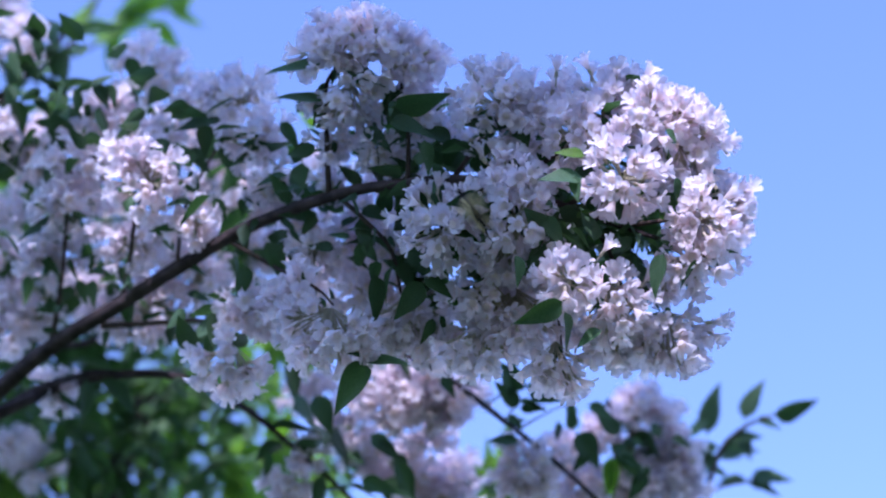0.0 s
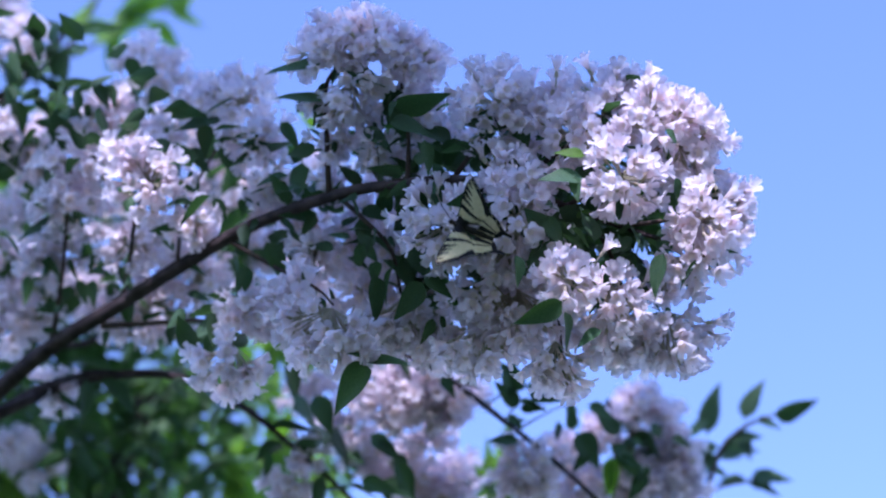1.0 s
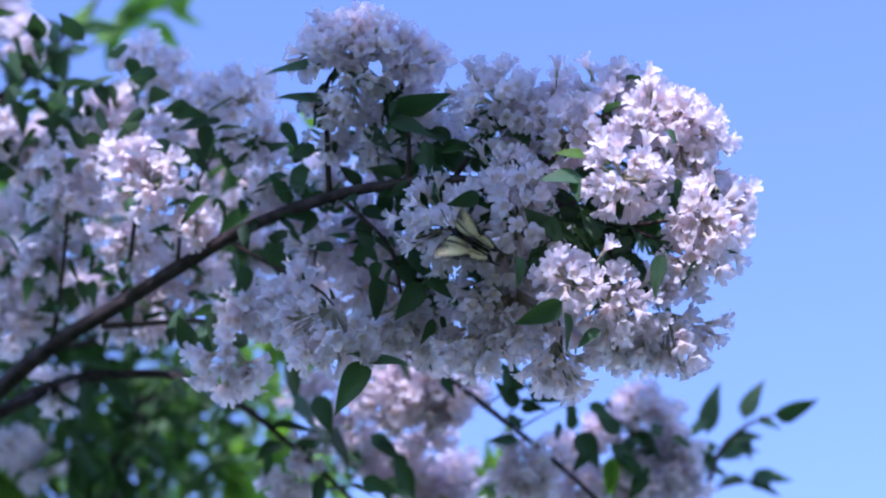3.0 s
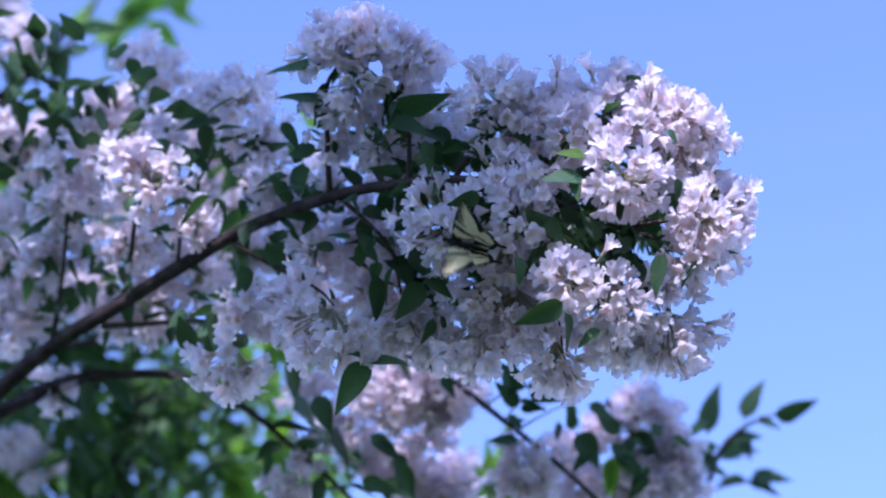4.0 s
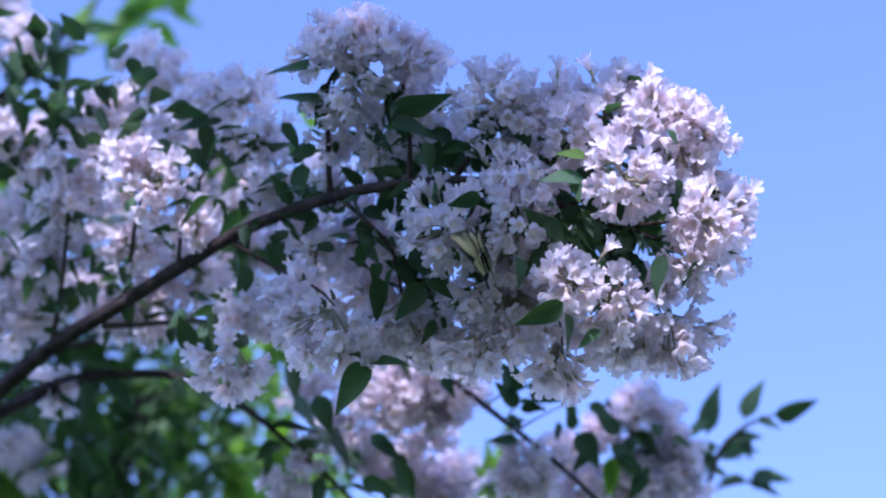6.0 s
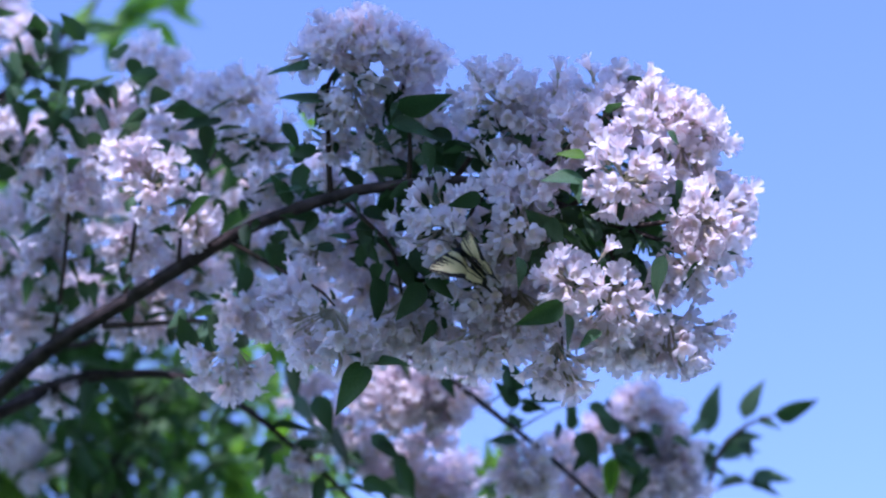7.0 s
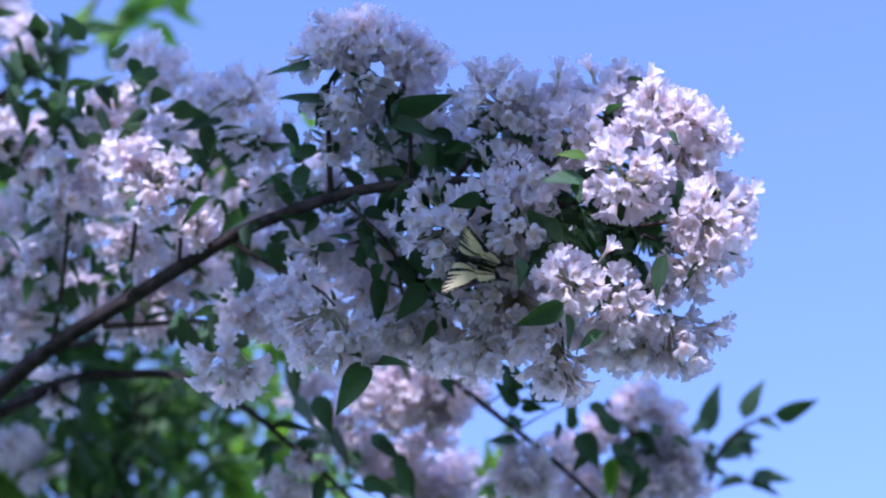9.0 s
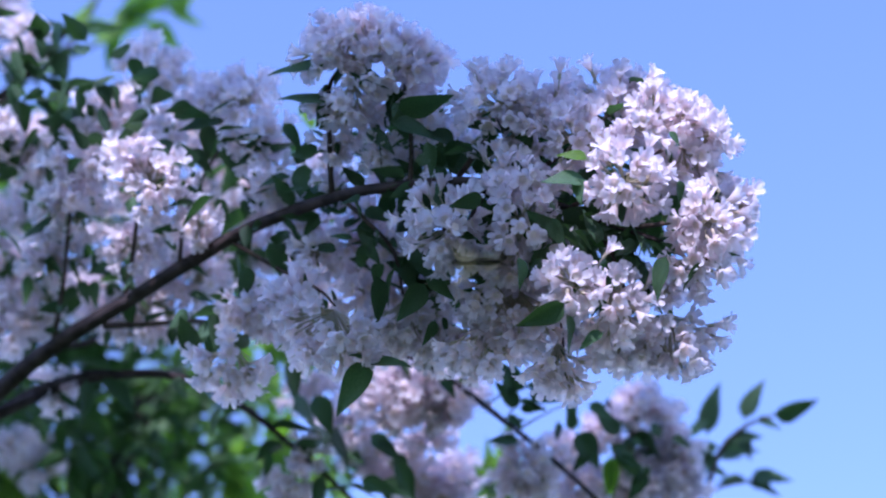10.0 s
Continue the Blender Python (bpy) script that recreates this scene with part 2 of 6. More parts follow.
def sprig_leaves(parent, points, n, length, rnd):
    """Leaves in loose pairs along a twig."""
    line = spline(points, 6)
    for i in range(n):
        q = line[min(len(line) - 1, int((i + 0.5) / n * len(line)))]
        d = Vector((rnd.gauss(0, 1), rnd.gauss(0, 1), rnd.gauss(-0.2, 0.8))).normalized()
        size = length * rnd.uniform(0.65, 1.2)
        leaf(parent, q + d * 0.004, q + d * size, (rnd.gauss(0, 0.5), rnd.gauss(-0.2, 0.5), 1))


def leaf_cloud(name, parent, centres, n, length, mat, rnd, keep=None, label=""):
    """Many leaves gathered round the centres (place, radii), joined."""
    verts, faces = [], []
    weights = [(r[0] * r[1] * r[2]) ** 0.67 for c, r in centres]
    while n > 0:
        c, r = rnd.choices(centres, weights)[0]
        d = Vector((rnd.gauss(0, 1), rnd.gauss(0, 1), rnd.gauss(0, 1))).normalized() * rnd.uniform(0.25, 1) ** 0.5
        q = Vector(c) + Vector((d.x * r[0], d.y * r[1], d.z * r[2]))
        n -= 1
        if keep and not keep(q):
            continue
        tip = Vector((rnd.gauss(0, 1), rnd.gauss(0, 1), rnd.gauss(-0.3, 0.7))).normalized() * length * rnd.uniform(0.6, 1.25)
        m = leaf_pose(q, q + tip, (rnd.gauss(0, 0.6), rnd.gauss(0, 0.6), 1))
        v, f = rnd.choice(SMALL_SHAPES)
        k = len(verts)
        a = np.array(m)
        verts += (v @ a[:3, :3].T + a[:3, 3]).tolist()
        faces += [tuple(k + i for i in p) for p in f]
    return part(name, mesh_of(name, verts, faces, [mat]), parent, Matrix.Identity(4), label, "stuff")


# ---- the ground ----
def ground_sheet():
    verts, faces = [(0, 0, 0)], []
    rings = (2, 5, 12, 30, 90, 300, 1000, 3000)
    for r in rings:
        for k in range(48):
            a = 2 * math.pi * k / 48
            x, y = r * math.cos(a), r * math.sin(a)
            verts.append((x, y, 0.0))
    for k in range(48):
        faces.append((0, 1 + k, 1 + (k + 1) % 48))
    for i in range(len(rings) - 1):
        for k in range(48):
            a, b = 1 + i * 48 + k, 1 + i * 48 + (k + 1) % 48
            faces.append((a, a + 48, b + 48, b))
    ob = new("ground", mesh_of("ground", verts, faces, [GRASS]))
    return tagged(ob, "mown green lawn under the bushes", "lawn", kind="structure")


ground_sheet()

# ---- the flowering branch before the camera ----
GROUP = "canes of the flowering bush"
bough = thing("flowering_branch", (-0.80, 1.75, 0.0), "arching brown branch laden with pale pink bell flowers", "flowering branch", GROUP)
MAIN = [Vector((-0.80, 1.75, 0.0)), Vector((-0.79, 1.78, 0.8)), at(-0.684, -0.488, 0.280), at(-0.468, -0.230, 0.250), at(-0.349, -0.111, 0.220), at(-0.300, -0.073, 0.200), at(-0.245, -0.041, 0.170), at(-0.192, -0.010, 0.140), at(-0.143, 0.016, 0.110), at(-0.078, 0.038, 0.060), at(-0.025, 0.046, 0.030), at(0.022, 0.047, 0.010), at(0.068, 0.035, 0.010), at(0.114, 0.018, 0.000), at(0.156, 0.004, 0.000)]
branch(bough, MAIN, 0.0092, 0.0014, sides=12, label="dark brown bark")
SIDES = []


def side_twig(points, r0, r1):
    SIDES.append(points)
    branch(bough, points, r0, r1, "twig", TWIG, 6)


side_twig([at(-0.305, -0.075, 0.200), at(-0.296, -0.034, 0.190), at(-0.289, 0.018, 0.180), at(-0.289, 0.062, 0.200)], 0.0022, 0.0012)
side_twig([at(-0.245, -0.039, 0.170), at(-0.238, -0.012, 0.160), at(-0.230, 0.024, 0.140), at(-0.221, 0.047, 0.140)], 0.002, 0.0012)
side_twig([at(-0.198, -0.013, 0.140), at(-0.198, 0.000, 0.140), at(-0.193, 0.034, 0.150), at(-0.164, 0.090, 0.160)], 0.002, 0.001)
side_twig([at(-0.081, 0.039, 0.060), at(-0.082, 0.076, 0.050), at(-0.082, 0.116, 0.050), at(-0.065, 0.138, 0.050)], 0.0022, 0.0012)
side_twig([at(-0.262, -0.059, 0.180), at(-0.226, -0.057, 0.170), at(-0.183, -0.054, 0.150), at(-0.155, -0.062, 0.110)], 0.0026, 0.0012)
side_twig([at(-0.160, 0.007, 0.120), at(-0.125, -0.012, 0.100), at(-0.090, -0.028, 0.060), at(-0.077, -0.039, 0.040)], 0.002, 0.001)
side_twig([at(-0.074, 0.037, 0.060), at(-0.057, 0.022, 0.050), at(-0.037, 0.000, 0.050), at(-0.030, -0.032, 0.070)], 0.002, 0.001)
side_twig([at(-0.025, 0.046, 0.030), at(-0.024, 0.067, 0.030), at(-0.025, 0.091, 0.030), at(-0.031, 0.124, 0.050)], 0.002, 0.001)
side_twig([at(0.006, 0.047, 0.020), at(0.026, 0.075, 0.020), at(0.046, 0.099, 0.030), at(0.053, 0.109, 0.030)], 0.002, 0.001)
side_twig([at(0.045, 0.043, 0.010), at(0.080, 0.067, 0.020), at(0.108, 0.090, 0.020), at(0.119, 0.104, 0.020)], 0.002, 0.001)
side_twig([at(0.084, 0.029, 0.010), at(0.122, 0.050, 0.000), at(0.155, 0.075, 0.020), at(0.168, 0.084, 0.020)], 0.002, 0.001)
side_twig([at(0.122, 0.016, 0.000), at(0.152, 0.020, 0.000), at(0.188, 0.032, 0.040), at(0.202, 0.036, 0.050)], 0.002, 0.001)
side_twig([at(0.068, 0.035, 0.010), at(0.075, 0.008, 0.000), at(0.089, -0.015, -0.030), at(0.096, -0.022, -0.040)], 0.002, 0.001)
side_twig([at(0.099, 0.023, 0.000), at(0.114, -0.003, 0.000), at(0.125, -0.034, -0.010), at(0.141, -0.050, 0.000)], 0.002, 0.001)
side_twig([at(0.029, 0.046, 0.010), at(0.018, 0.023, 0.000), at(0.006, 0.008, 0.000), at(-0.002, 0.016, 0.000)], 0.002, 0.001)
side_twig([at(0.045, 0.043, 0.010), at(0.045, 0.008, 0.020), at(0.037, -0.023, 0.020), at(0.030, -0.046, 0.020)], 0.002, 0.001)
side_twig([at(0.075, -0.030, 0.000), at(0.079, -0.050, 0.000), at(0.081, -0.069, 0.000), at(0.082, -0.077, 0.000)], 0.001, 0.0007)
side_twig([at(0.156, 0.004, 0.000), at(0.168, 0.000, 0.000), at(0.173, -0.003, -0.020), at(0.174, -0.005, -0.030)], 0.0016, 0.001)

# blossom whose flowers stand clear
near_cluster(bough, at(0.120, 0.046, -0.030), way(0, 0.05, 1), 0.033, 38, 104, 0)
near_cluster(bough, at(0.177, 0.020, -0.010), way(0.15, 0.1, 1), 0.029, 31, 104, 0)
near_cluster(bough, at(0.169, -0.006, -0.010), way(0.1, -0.2, 1), 0.024, 31, 100, 14)
near_cluster(bough, at(0.141, 0.086, 0.000), way(0, 0.8, 0.7), 0.027, 28, 95, 0)
near_cluster(bough, at(0.163, 0.085, 0.005), way(0.5, 0.8, 0.5), 0.025, 25, 95, 0)
near_cluster(bough, at(0.169, 0.070, 0.025), way(0.8, -0.2, 0.6), 0.031, 39, 95, 0)
near_cluster(bough, at(0.117, 0.104, 0.045), way(0, 0.85, 0.55), 0.029, 39, 95, 0)
near_cluster(bough, at(0.083, -0.021, -0.050), way(-0.3, 0.5, 0.8), 0.022, 22, 95, 0)
near_cluster(bough, at(0.112, -0.030, -0.025), way(0.1, -0.6, 0.8), 0.032, 39, 90, 0)
near_cluster(bough, at(0.155, -0.049, 0.015), way(0.15, -1, 0.35), 0.038, 50, 84, 0)
near_cluster(bough, at(0.077, -0.069, 0.000), way(0.05, -1, 0.2), 0.031, 31, 62, 0)
near_cluster(bough, at(0.087, 0.077, 0.000), way(-0.1, 0.2, 1), 0.028, 34, 95, 0)
near_cluster(bough, at(0.039, 0.050, 0.000), way(-0.2, 0.2, 1), 0.022, 21, 95, 0)
near_cluster(bough, at(0.058, 0.046, -0.005), way(0, 0.1, 1), 0.023, 25, 95, 0)
near_cluster(bough, at(0.050, 0.020, -0.010), way(0.1, -0.45, 1), 0.030, 36, 95, 0)
near_cluster(bough, at(0.002, 0.017, 0.000), way(-0.45, 0.1, 1), 0.032, 45, 100, 0)
# single flowers that stand off their heads
stray(bough, at(0.077, 0.116, 0.000), way(0.05, 1, 0.1))
stray(bough, at(0.103, -0.005, -0.050), way(0.5, 0.7, 0.4))
stray(bough, at(0.102, 0.119, 0.010), way(-0.5, 0.9, 0.2))
stray(bough, at(-0.084, 0.155, 0.050), way(-0.5, 0.9, 0.1))
stray(bough, at(-0.086, 0.149, 0.050), way(-1, 0.6, 0.2))
stray(bough, at(-0.027, 0.145, 0.050), way(1, 0.15, 0.1))
stray(bough, at(0.200, 0.038, 0.040), way(0.9, 0.5, 0.2))
stray(bough, at(0.137, 0.114, 0.020), way(0.5, 0.8, 0.2))
stray(bough, at(0.179, 0.088, 0.010), way(0.9, 0.4, 0.2))
stray(bough, at(-0.025, 0.022, 0.010), way(-1, -0.1, 0.3))
# the rest of its blossom
cluster(bough, at(0.037, 0.103, 0.020), way(-0.25, 0.6, 0.8), 0.030)
cluster(bough, at(0.068, 0.095, 0.020), way(0, 0.6, 0.8), 0.028)
cluster(bough, at(0.048, 0.083, 0.030), way(0, 0.1, 1), 0.024)
cluster(bough, at(0.202, 0.030, 0.050), way(0.9, 0.4, 0.3), 0.021)
cluster(bough, at(0.134, 0.094, 0.050), way(0, 0.5, 0.9), 0.028)
cluster(bough, at(0.154, -0.019, 0.030), way(0, -0.8, 0.6), 0.021)
cluster(bough, at(0.194, 0.008, 0.050), way(0.8, 0, 0.5), 0.024)
cluster(bough, at(0.159, 0.057, 0.060), way(0, 0, 1), 0.028)
cluster(bough, at(0.042, 0.000, 0.010), way(0, -1, 0.15), 0.029, True)
cluster(bough, at(0.024, -0.057, 0.020), way(-0.1, -1, -0.10), 0.034, True)
cluster(bough, at(0.051, -0.034, 0.020), way(0.1, -1, -0.05), 0.041, True)
cluster(bough, at(0.032, -0.028, 0.020), way(-0.3, -0.9, 0.15), 0.032, True)
cluster(bough, at(0.062, -0.011, 0.040), way(0, -1, 0.05), 0.032, True)
cluster(bough, at(0.113, -0.047, 0.010), way(0, -1, 0.00), 0.033, True)
cluster(bough, at(0.137, -0.055, 0.040), way(0, -1, -0.05), 0.032, True)
cluster(bough, at(-0.078, -0.047, 0.030), way(-0.1, -0.75, 0.35), 0.039, True)
cluster(bough, at(-0.098, -0.040, 0.060), way(-0.8, -0.2, 0.6), 0.028)
cluster(bough, at(-0.026, -0.039, 0.050), way(0, -1, 0.00), 0.034, True)
cluster(bough, at(-0.052, -0.048, 0.060), way(0.1, -1, 0.05), 0.032, True)
cluster(bough, at(-0.002, -0.056, 0.060), way(0, -1, -0.05), 0.030, True)
cluster(bough, at(-0.117, -0.033, 0.100), way(-0.2, -0.8, 0.25), 0.035, True)
cluster(bough, at(-0.153, -0.075, 0.090), way(-0.1, -0.7, 0.45), 0.033, True)
cluster(bough, at(-0.142, -0.043, 0.100), way(-0.1, -0.5, 0.8), 0.025)
cluster(bough, at(-0.077, 0.137, 0.050), way(-0.6, 0.65, 0.5), 0.029)
cluster(bough, at(-0.055, 0.137, 0.050), way(0, 0.8, 0.65), 0.033)
cluster(bough, at(-0.031, 0.129, 0.050), way(0.7, 0.5, 0.5), 0.028)
cluster(bough, at(-0.018, 0.129, 0.060), way(0.8, -0.2, 0.5), 0.022)
cluster(bough, at(-0.066, 0.113, 0.050), way(-0.1, -1, 0.10), 0.031, True)
cluster(bough, at(-0.037, 0.112, 0.050), way(0, -0.9, 0.6), 0.018)
cluster(bough, at(-0.045, 0.069, 0.050), way(0, -1, 0.6), 0.018)
cluster(bough, at(-0.012, 0.094, 0.050), way(0.2, -0.6, 0.8), 0.019)
cluster(bough, at(-0.078, 0.077, 0.060), way(0, -1, 0.6), 0.018)
cluster(bough, at(-0.154, 0.110, 0.160), way(0, 0.75, 0.65), 0.028)
cluster(bough, at(-0.177, 0.109, 0.180), way(-0.4, 0.7, 0.6), 0.024)
cluster(bough, at(-0.138, 0.082, 0.130), way(0.1, -0.5, 1), 0.028)
cluster(bough, at(-0.124, 0.046, 0.110), way(0, -0.4, 1), 0.022)
cluster(bough, at(-0.092, 0.000, 0.090), way(0, -0.6, 0.9), 0.020)
cluster(bough, at(-0.079, 0.045, 0.080), way(0, -0.5, 1), 0.016)
cluster(bough, at(-0.180, 0.109, 0.180), way(-0.3, 0.7, 0.6), 0.024)
cluster(bough, at(-0.240, 0.140, 0.300), way(0.2, 0.7, 0.6), 0.034)
cluster(bough, at(-0.260, 0.100, 0.220), way(0, 0.5, 0.9), 0.027)
cluster(bough, at(-0.218, 0.049, 0.130), way(0.1, 0.2, 1), 0.031)
cluster(bough, at(-0.234, 0.066, 0.140), way(-0.2, 0.5, 0.9), 0.022)
cluster(bough, at(-0.281, 0.064, 0.190), way(-0.1, 0.3, 1), 0.028)
cluster(bough, at(-0.290, 0.033, 0.190), way(-0.1, -0.3, 1), 0.026)
cluster(bough, at(-0.184, 0.019, 0.130), way(0.3, -0.2, 0.9), 0.020)
cluster(bough, at(-0.238, 0.005, 0.180), way(0, -0.4, 0.9), 0.026)
cluster(bough, at(-0.309, -0.004, 0.220), way(0, -0.3, 1), 0.024)

cluster(bough, at(-0.056, 0.148, 0.055), way(0.05, 0.3, 1), 0.022)
cluster(bough, at(-0.038, 0.000, 0.090), way(0, -0.5, 0.9), 0.020)
cluster(bough, at(-0.059, -0.032, 0.090), way(0, -0.8, 0.7), 0.022)
# blossom deeper in, behind the dark leaves
cluster(bough, at(-0.051, 0.023, 0.110), way(0, -0.4, 1), 0.022)
cluster(bough, at(-0.035, -0.024, 0.110), way(0, -0.6, 1), 0.022)
cluster(bough, at(-0.071, 0.005, 0.120), way(-0.1, -0.4, 1), 0.021)
cluster(bough, at(-0.020, 0.073, 0.090), way(0, -0.3, 1), 0.019)
cluster(bough, at(-0.039, 0.058, 0.110), way(0, -0.3, 1), 0.019)
cluster(bough, at(-0.103, 0.017, 0.140), way(0, -0.3, 1), 0.022)
cluster(bough, at(-0.056, -0.012, 0.130), way(0, -0.5, 1), 0.022)
cluster(bough, at(-0.010, -0.033, 0.100), way(0, -0.6, 0.8), 0.023)
cluster(bough, at(0.015, 0.078, 0.080), way(0, 0.2, 1), 0.020)

# its leaves, one by one
leaf(bough, at(-0.082, 0.126, 0.040), at(-0.123, 0.129, 0.030), way(0, 1, 0.5))
leaf(bough, at(-0.083, 0.103, 0.040), at(-0.118, 0.111, 0.040), way(0.1, 1, 0.6))
leaf(bough, at(-0.083, 0.105, 0.050), at(-0.091, 0.086, 0.050), way(0.5, 0.3, 1))
leaf(bough, at(-0.068, 0.125, 0.030), at(-0.036, 0.116, 0.030), way(0, 1, 0.7))
leaf(bough, at(-0.033, 0.098, 0.020), at(0.005, 0.103, 0.010), way(0, -0.6, 0.7))
leaf(bough, at(-0.033, 0.103, 0.030), at(-0.037, 0.092, 0.020), way(0, 0.6, 1))
leaf(bough, at(-0.117, 0.091, 0.080), at(-0.103, 0.072, 0.080), way(0.4, 0.6, 1))
leaf(bough, at(-0.037, 0.089, 0.020), at(-0.007, 0.079, 0.010), way(0, 0.8, 0.8))
leaf(bough, at(0.014, 0.085, 0.010), at(0.040, 0.084, 0.000), way(0, 0.9, 0.6))
leaf(bough, at(0.022, 0.092, 0.020), at(0.037, 0.096, 0.020), way(0, 0.9, 0.6))
leaf(bough, at(-0.166, 0.097, 0.140), at(-0.200, 0.092, 0.130), way(0, 0.9, 0.7))
leaf(bough, at(-0.069, 0.126, 0.050), at(-0.049, 0.112, 0.050), way(0, 0.6, 1))
leaf(bough, at(0.006, 0.076, 0.040), at(-0.017, 0.085, 0.030), way(0, 0.5, 1))
leaf(bough, at(-0.010, 0.071, 0.050), at(0.018, 0.056, 0.050), way(0, 0.5, 1))
leaf(bough, at(-0.020, 0.056, 0.050), at(-0.037, 0.068, 0.050), way(0, 0.6, 1))
leaf(bough, at(0.002, 0.056, 0.050), at(0.026, 0.071, 0.050), way(0, 0.5, 1))
leaf(bough, at(-0.025, 0.046, 0.040), at(-0.033, 0.027, 0.040), way(0.6, 0.4, 1))
leaf(bough, at(-0.058, 0.045, 0.060), at(-0.074, 0.061, 0.060), way(0, 0.5, 1))
leaf(bough, at(-0.108, 0.062, 0.090), at(-0.098, 0.082, 0.090), way(0, 0.4, 1))
leaf(bough, at(-0.077, 0.076, 0.050), at(-0.077, 0.064, 0.050), way(1, 0.2, 1))
leaf(bough, at(-0.058, 0.029, 0.070), at(-0.038, 0.022, 0.060), way(0, 0.6, 1))
leaf(bough, at(-0.091, 0.025, 0.080), at(-0.103, 0.009, 0.080), way(0.3, 0.4, 1))
leaf(bough, at(-0.066, 0.008, 0.060), at(-0.082, 0.012, 0.060), way(0, 0.8, 0.7))
leaf(bough, at(-0.057, 0.004, 0.050), at(-0.045, -0.010, 0.050), way(0, 0.6, 1))
leaf(bough, at(-0.048, -0.018, 0.020), at(-0.045, -0.053, 0.020), way(0.8, 0.2, 0.8))
leaf(bough, at(-0.014, -0.023, 0.010), at(-0.032, -0.048, 0.000), way(0.5, 0.4, 1))
leaf(bough, at(-0.026, 0.000, 0.050), at(-0.006, -0.023, 0.040), way(0.4, 0.5, 1))
leaf(bough, at(-0.034, -0.004, 0.060), at(-0.020, -0.029, 0.050), way(0.4, 0.5, 1))
leaf(bough, at(-0.018, 0.004, 0.060), at(-0.034, -0.016, 0.060), way(-0.4, 0.5, 1))
leaf(bough, at(-0.013, -0.019, 0.000), at(0.008, -0.032, 0.000), way(0, 0.7, 0.8))
leaf(bough, at(0.024, 0.036, -0.045), at(0.003, 0.028, -0.050), way(0.3, -0.3, 0.9))
leaf(bough, at(0.048, -0.004, -0.055), at(0.051, -0.025, -0.060), way(0.8, 0.2, 0.8))
leaf(bough, at(0.060, -0.007, 0.000), at(0.053, -0.023, 0.000), way(0.6, 0.3, 0.9))
leaf(bough, at(0.077, -0.034, -0.075), at(0.047, -0.050, -0.080), way(-0.2, -0.5, 1))
leaf(bough, at(0.079, -0.041, -0.065), at(0.084, -0.067, -0.060), way(0.9, 0.2, 0.5))
leaf(bough, at(0.103, -0.053, -0.060), at(0.086, -0.063, -0.060), way(0.2, 0.8, 0.6))
leaf(bough, at(0.144, -0.003, -0.060), at(0.136, -0.032, -0.060), way(-0.8, 0.3, 0.8))
leaf(bough, at(0.154, 0.000, -0.020), at(0.145, 0.008, -0.020), way(0, 0.9, 0.6))
# this leaf takes the brighter colour to look sunlit
leaf(bough, at(0.091, 0.060, -0.075), at(0.072, 0.064, -0.080), way(0, 0.7, 0.8), True)
leaf(bough, at(0.090, 0.046, -0.075), at(0.062, 0.048, -0.085), way(0.1, 0.8, 0.7))
leaf(bough, at(0.085, 0.047, -0.078), at(0.086, 0.030, -0.085), way(-0.6, 0.4, 1))
leaf(bough, at(0.153, 0.047, -0.050), at(0.155, 0.031, -0.050), way(0.6, 0.3, 0.9))
leaf(bough, at(0.149, 0.080, -0.030), at(0.157, 0.071, -0.030), way(0.1, 0.8, 0.8))
leaf(bough, at(0.106, 0.008, 0.000), at(0.141, 0.014, 0.000), way(0, 0.9, 0.6))
leaf(bough, at(0.118, 0.004, 0.000), at(0.133, -0.011, 0.000), way(0.3, 0.6, 1))
leaf(bough, at(0.100, 0.016, 0.020), at(0.077, 0.008, 0.020), way(0, 0.7, 1))
leaf(bough, at(0.092, 0.008, 0.020), at(0.108, -0.011, 0.020), way(0, 0.5, 1))
leaf(bough, at(0.132, 0.000, 0.030), at(0.116, 0.016, 0.030), way(0, 0.5, 1))
leaf(bough, at(0.138, -0.023, 0.010), at(0.154, -0.007, 0.010), way(0, 0.5, 1))
leaf(bough, at(0.126, -0.030, 0.000), at(0.141, -0.038, 0.000), way(0, 0.5, 1))
leaf(bough, at(-0.052, -0.078, 0.020), at(-0.076, -0.112, 0.010), way(-0.5, -0.3, 0.8))
leaf(bough, at(-0.053, -0.078, 0.020), at(-0.024, -0.074, 0.000), way(0, 1, 0.5))
leaf(bough, at(-0.053, -0.075, 0.020), at(-0.067, -0.071, 0.020), way(0, 1, 0.5))
leaf(bough, at(-0.007, -0.048, 0.020), at(-0.014, -0.067, 0.020), way(0.8, 0.3, 0.8))
leaf(bough, at(-0.002, -0.046, 0.020), at(0.003, -0.059, 0.020), way(0.8, 0.3, 0.8))
leaf(bough, at(0.150, -0.039, -0.020), at(0.153, -0.046, -0.020), way(0, 0.3, 1))
leaf(bough, at(-0.348, 0.132, 0.250), at(-0.344, 0.108, 0.240), way(0.7, 0.4, 0.8))
leaf(bough, at(-0.330, 0.145, 0.240), at(-0.314, 0.132, 0.240), way(0, 0.8, 0.8))
leaf(bough, at(-0.325, 0.169, 0.240), at(-0.320, 0.149, 0.240), way(0.5, 0.4, 0.9))
leaf(bough, at(-0.298, 0.109, 0.200), at(-0.304, 0.088, 0.200), way(0.6, 0.3, 0.9))
leaf(bough, at(-0.289, 0.110, 0.200), at(-0.281, 0.088, 0.200), way(0.6, 0.3, 0.9))
leaf(bough, at(-0.274, 0.126, 0.200), at(-0.257, 0.137, 0.200), way(0, 0.8, 0.7))
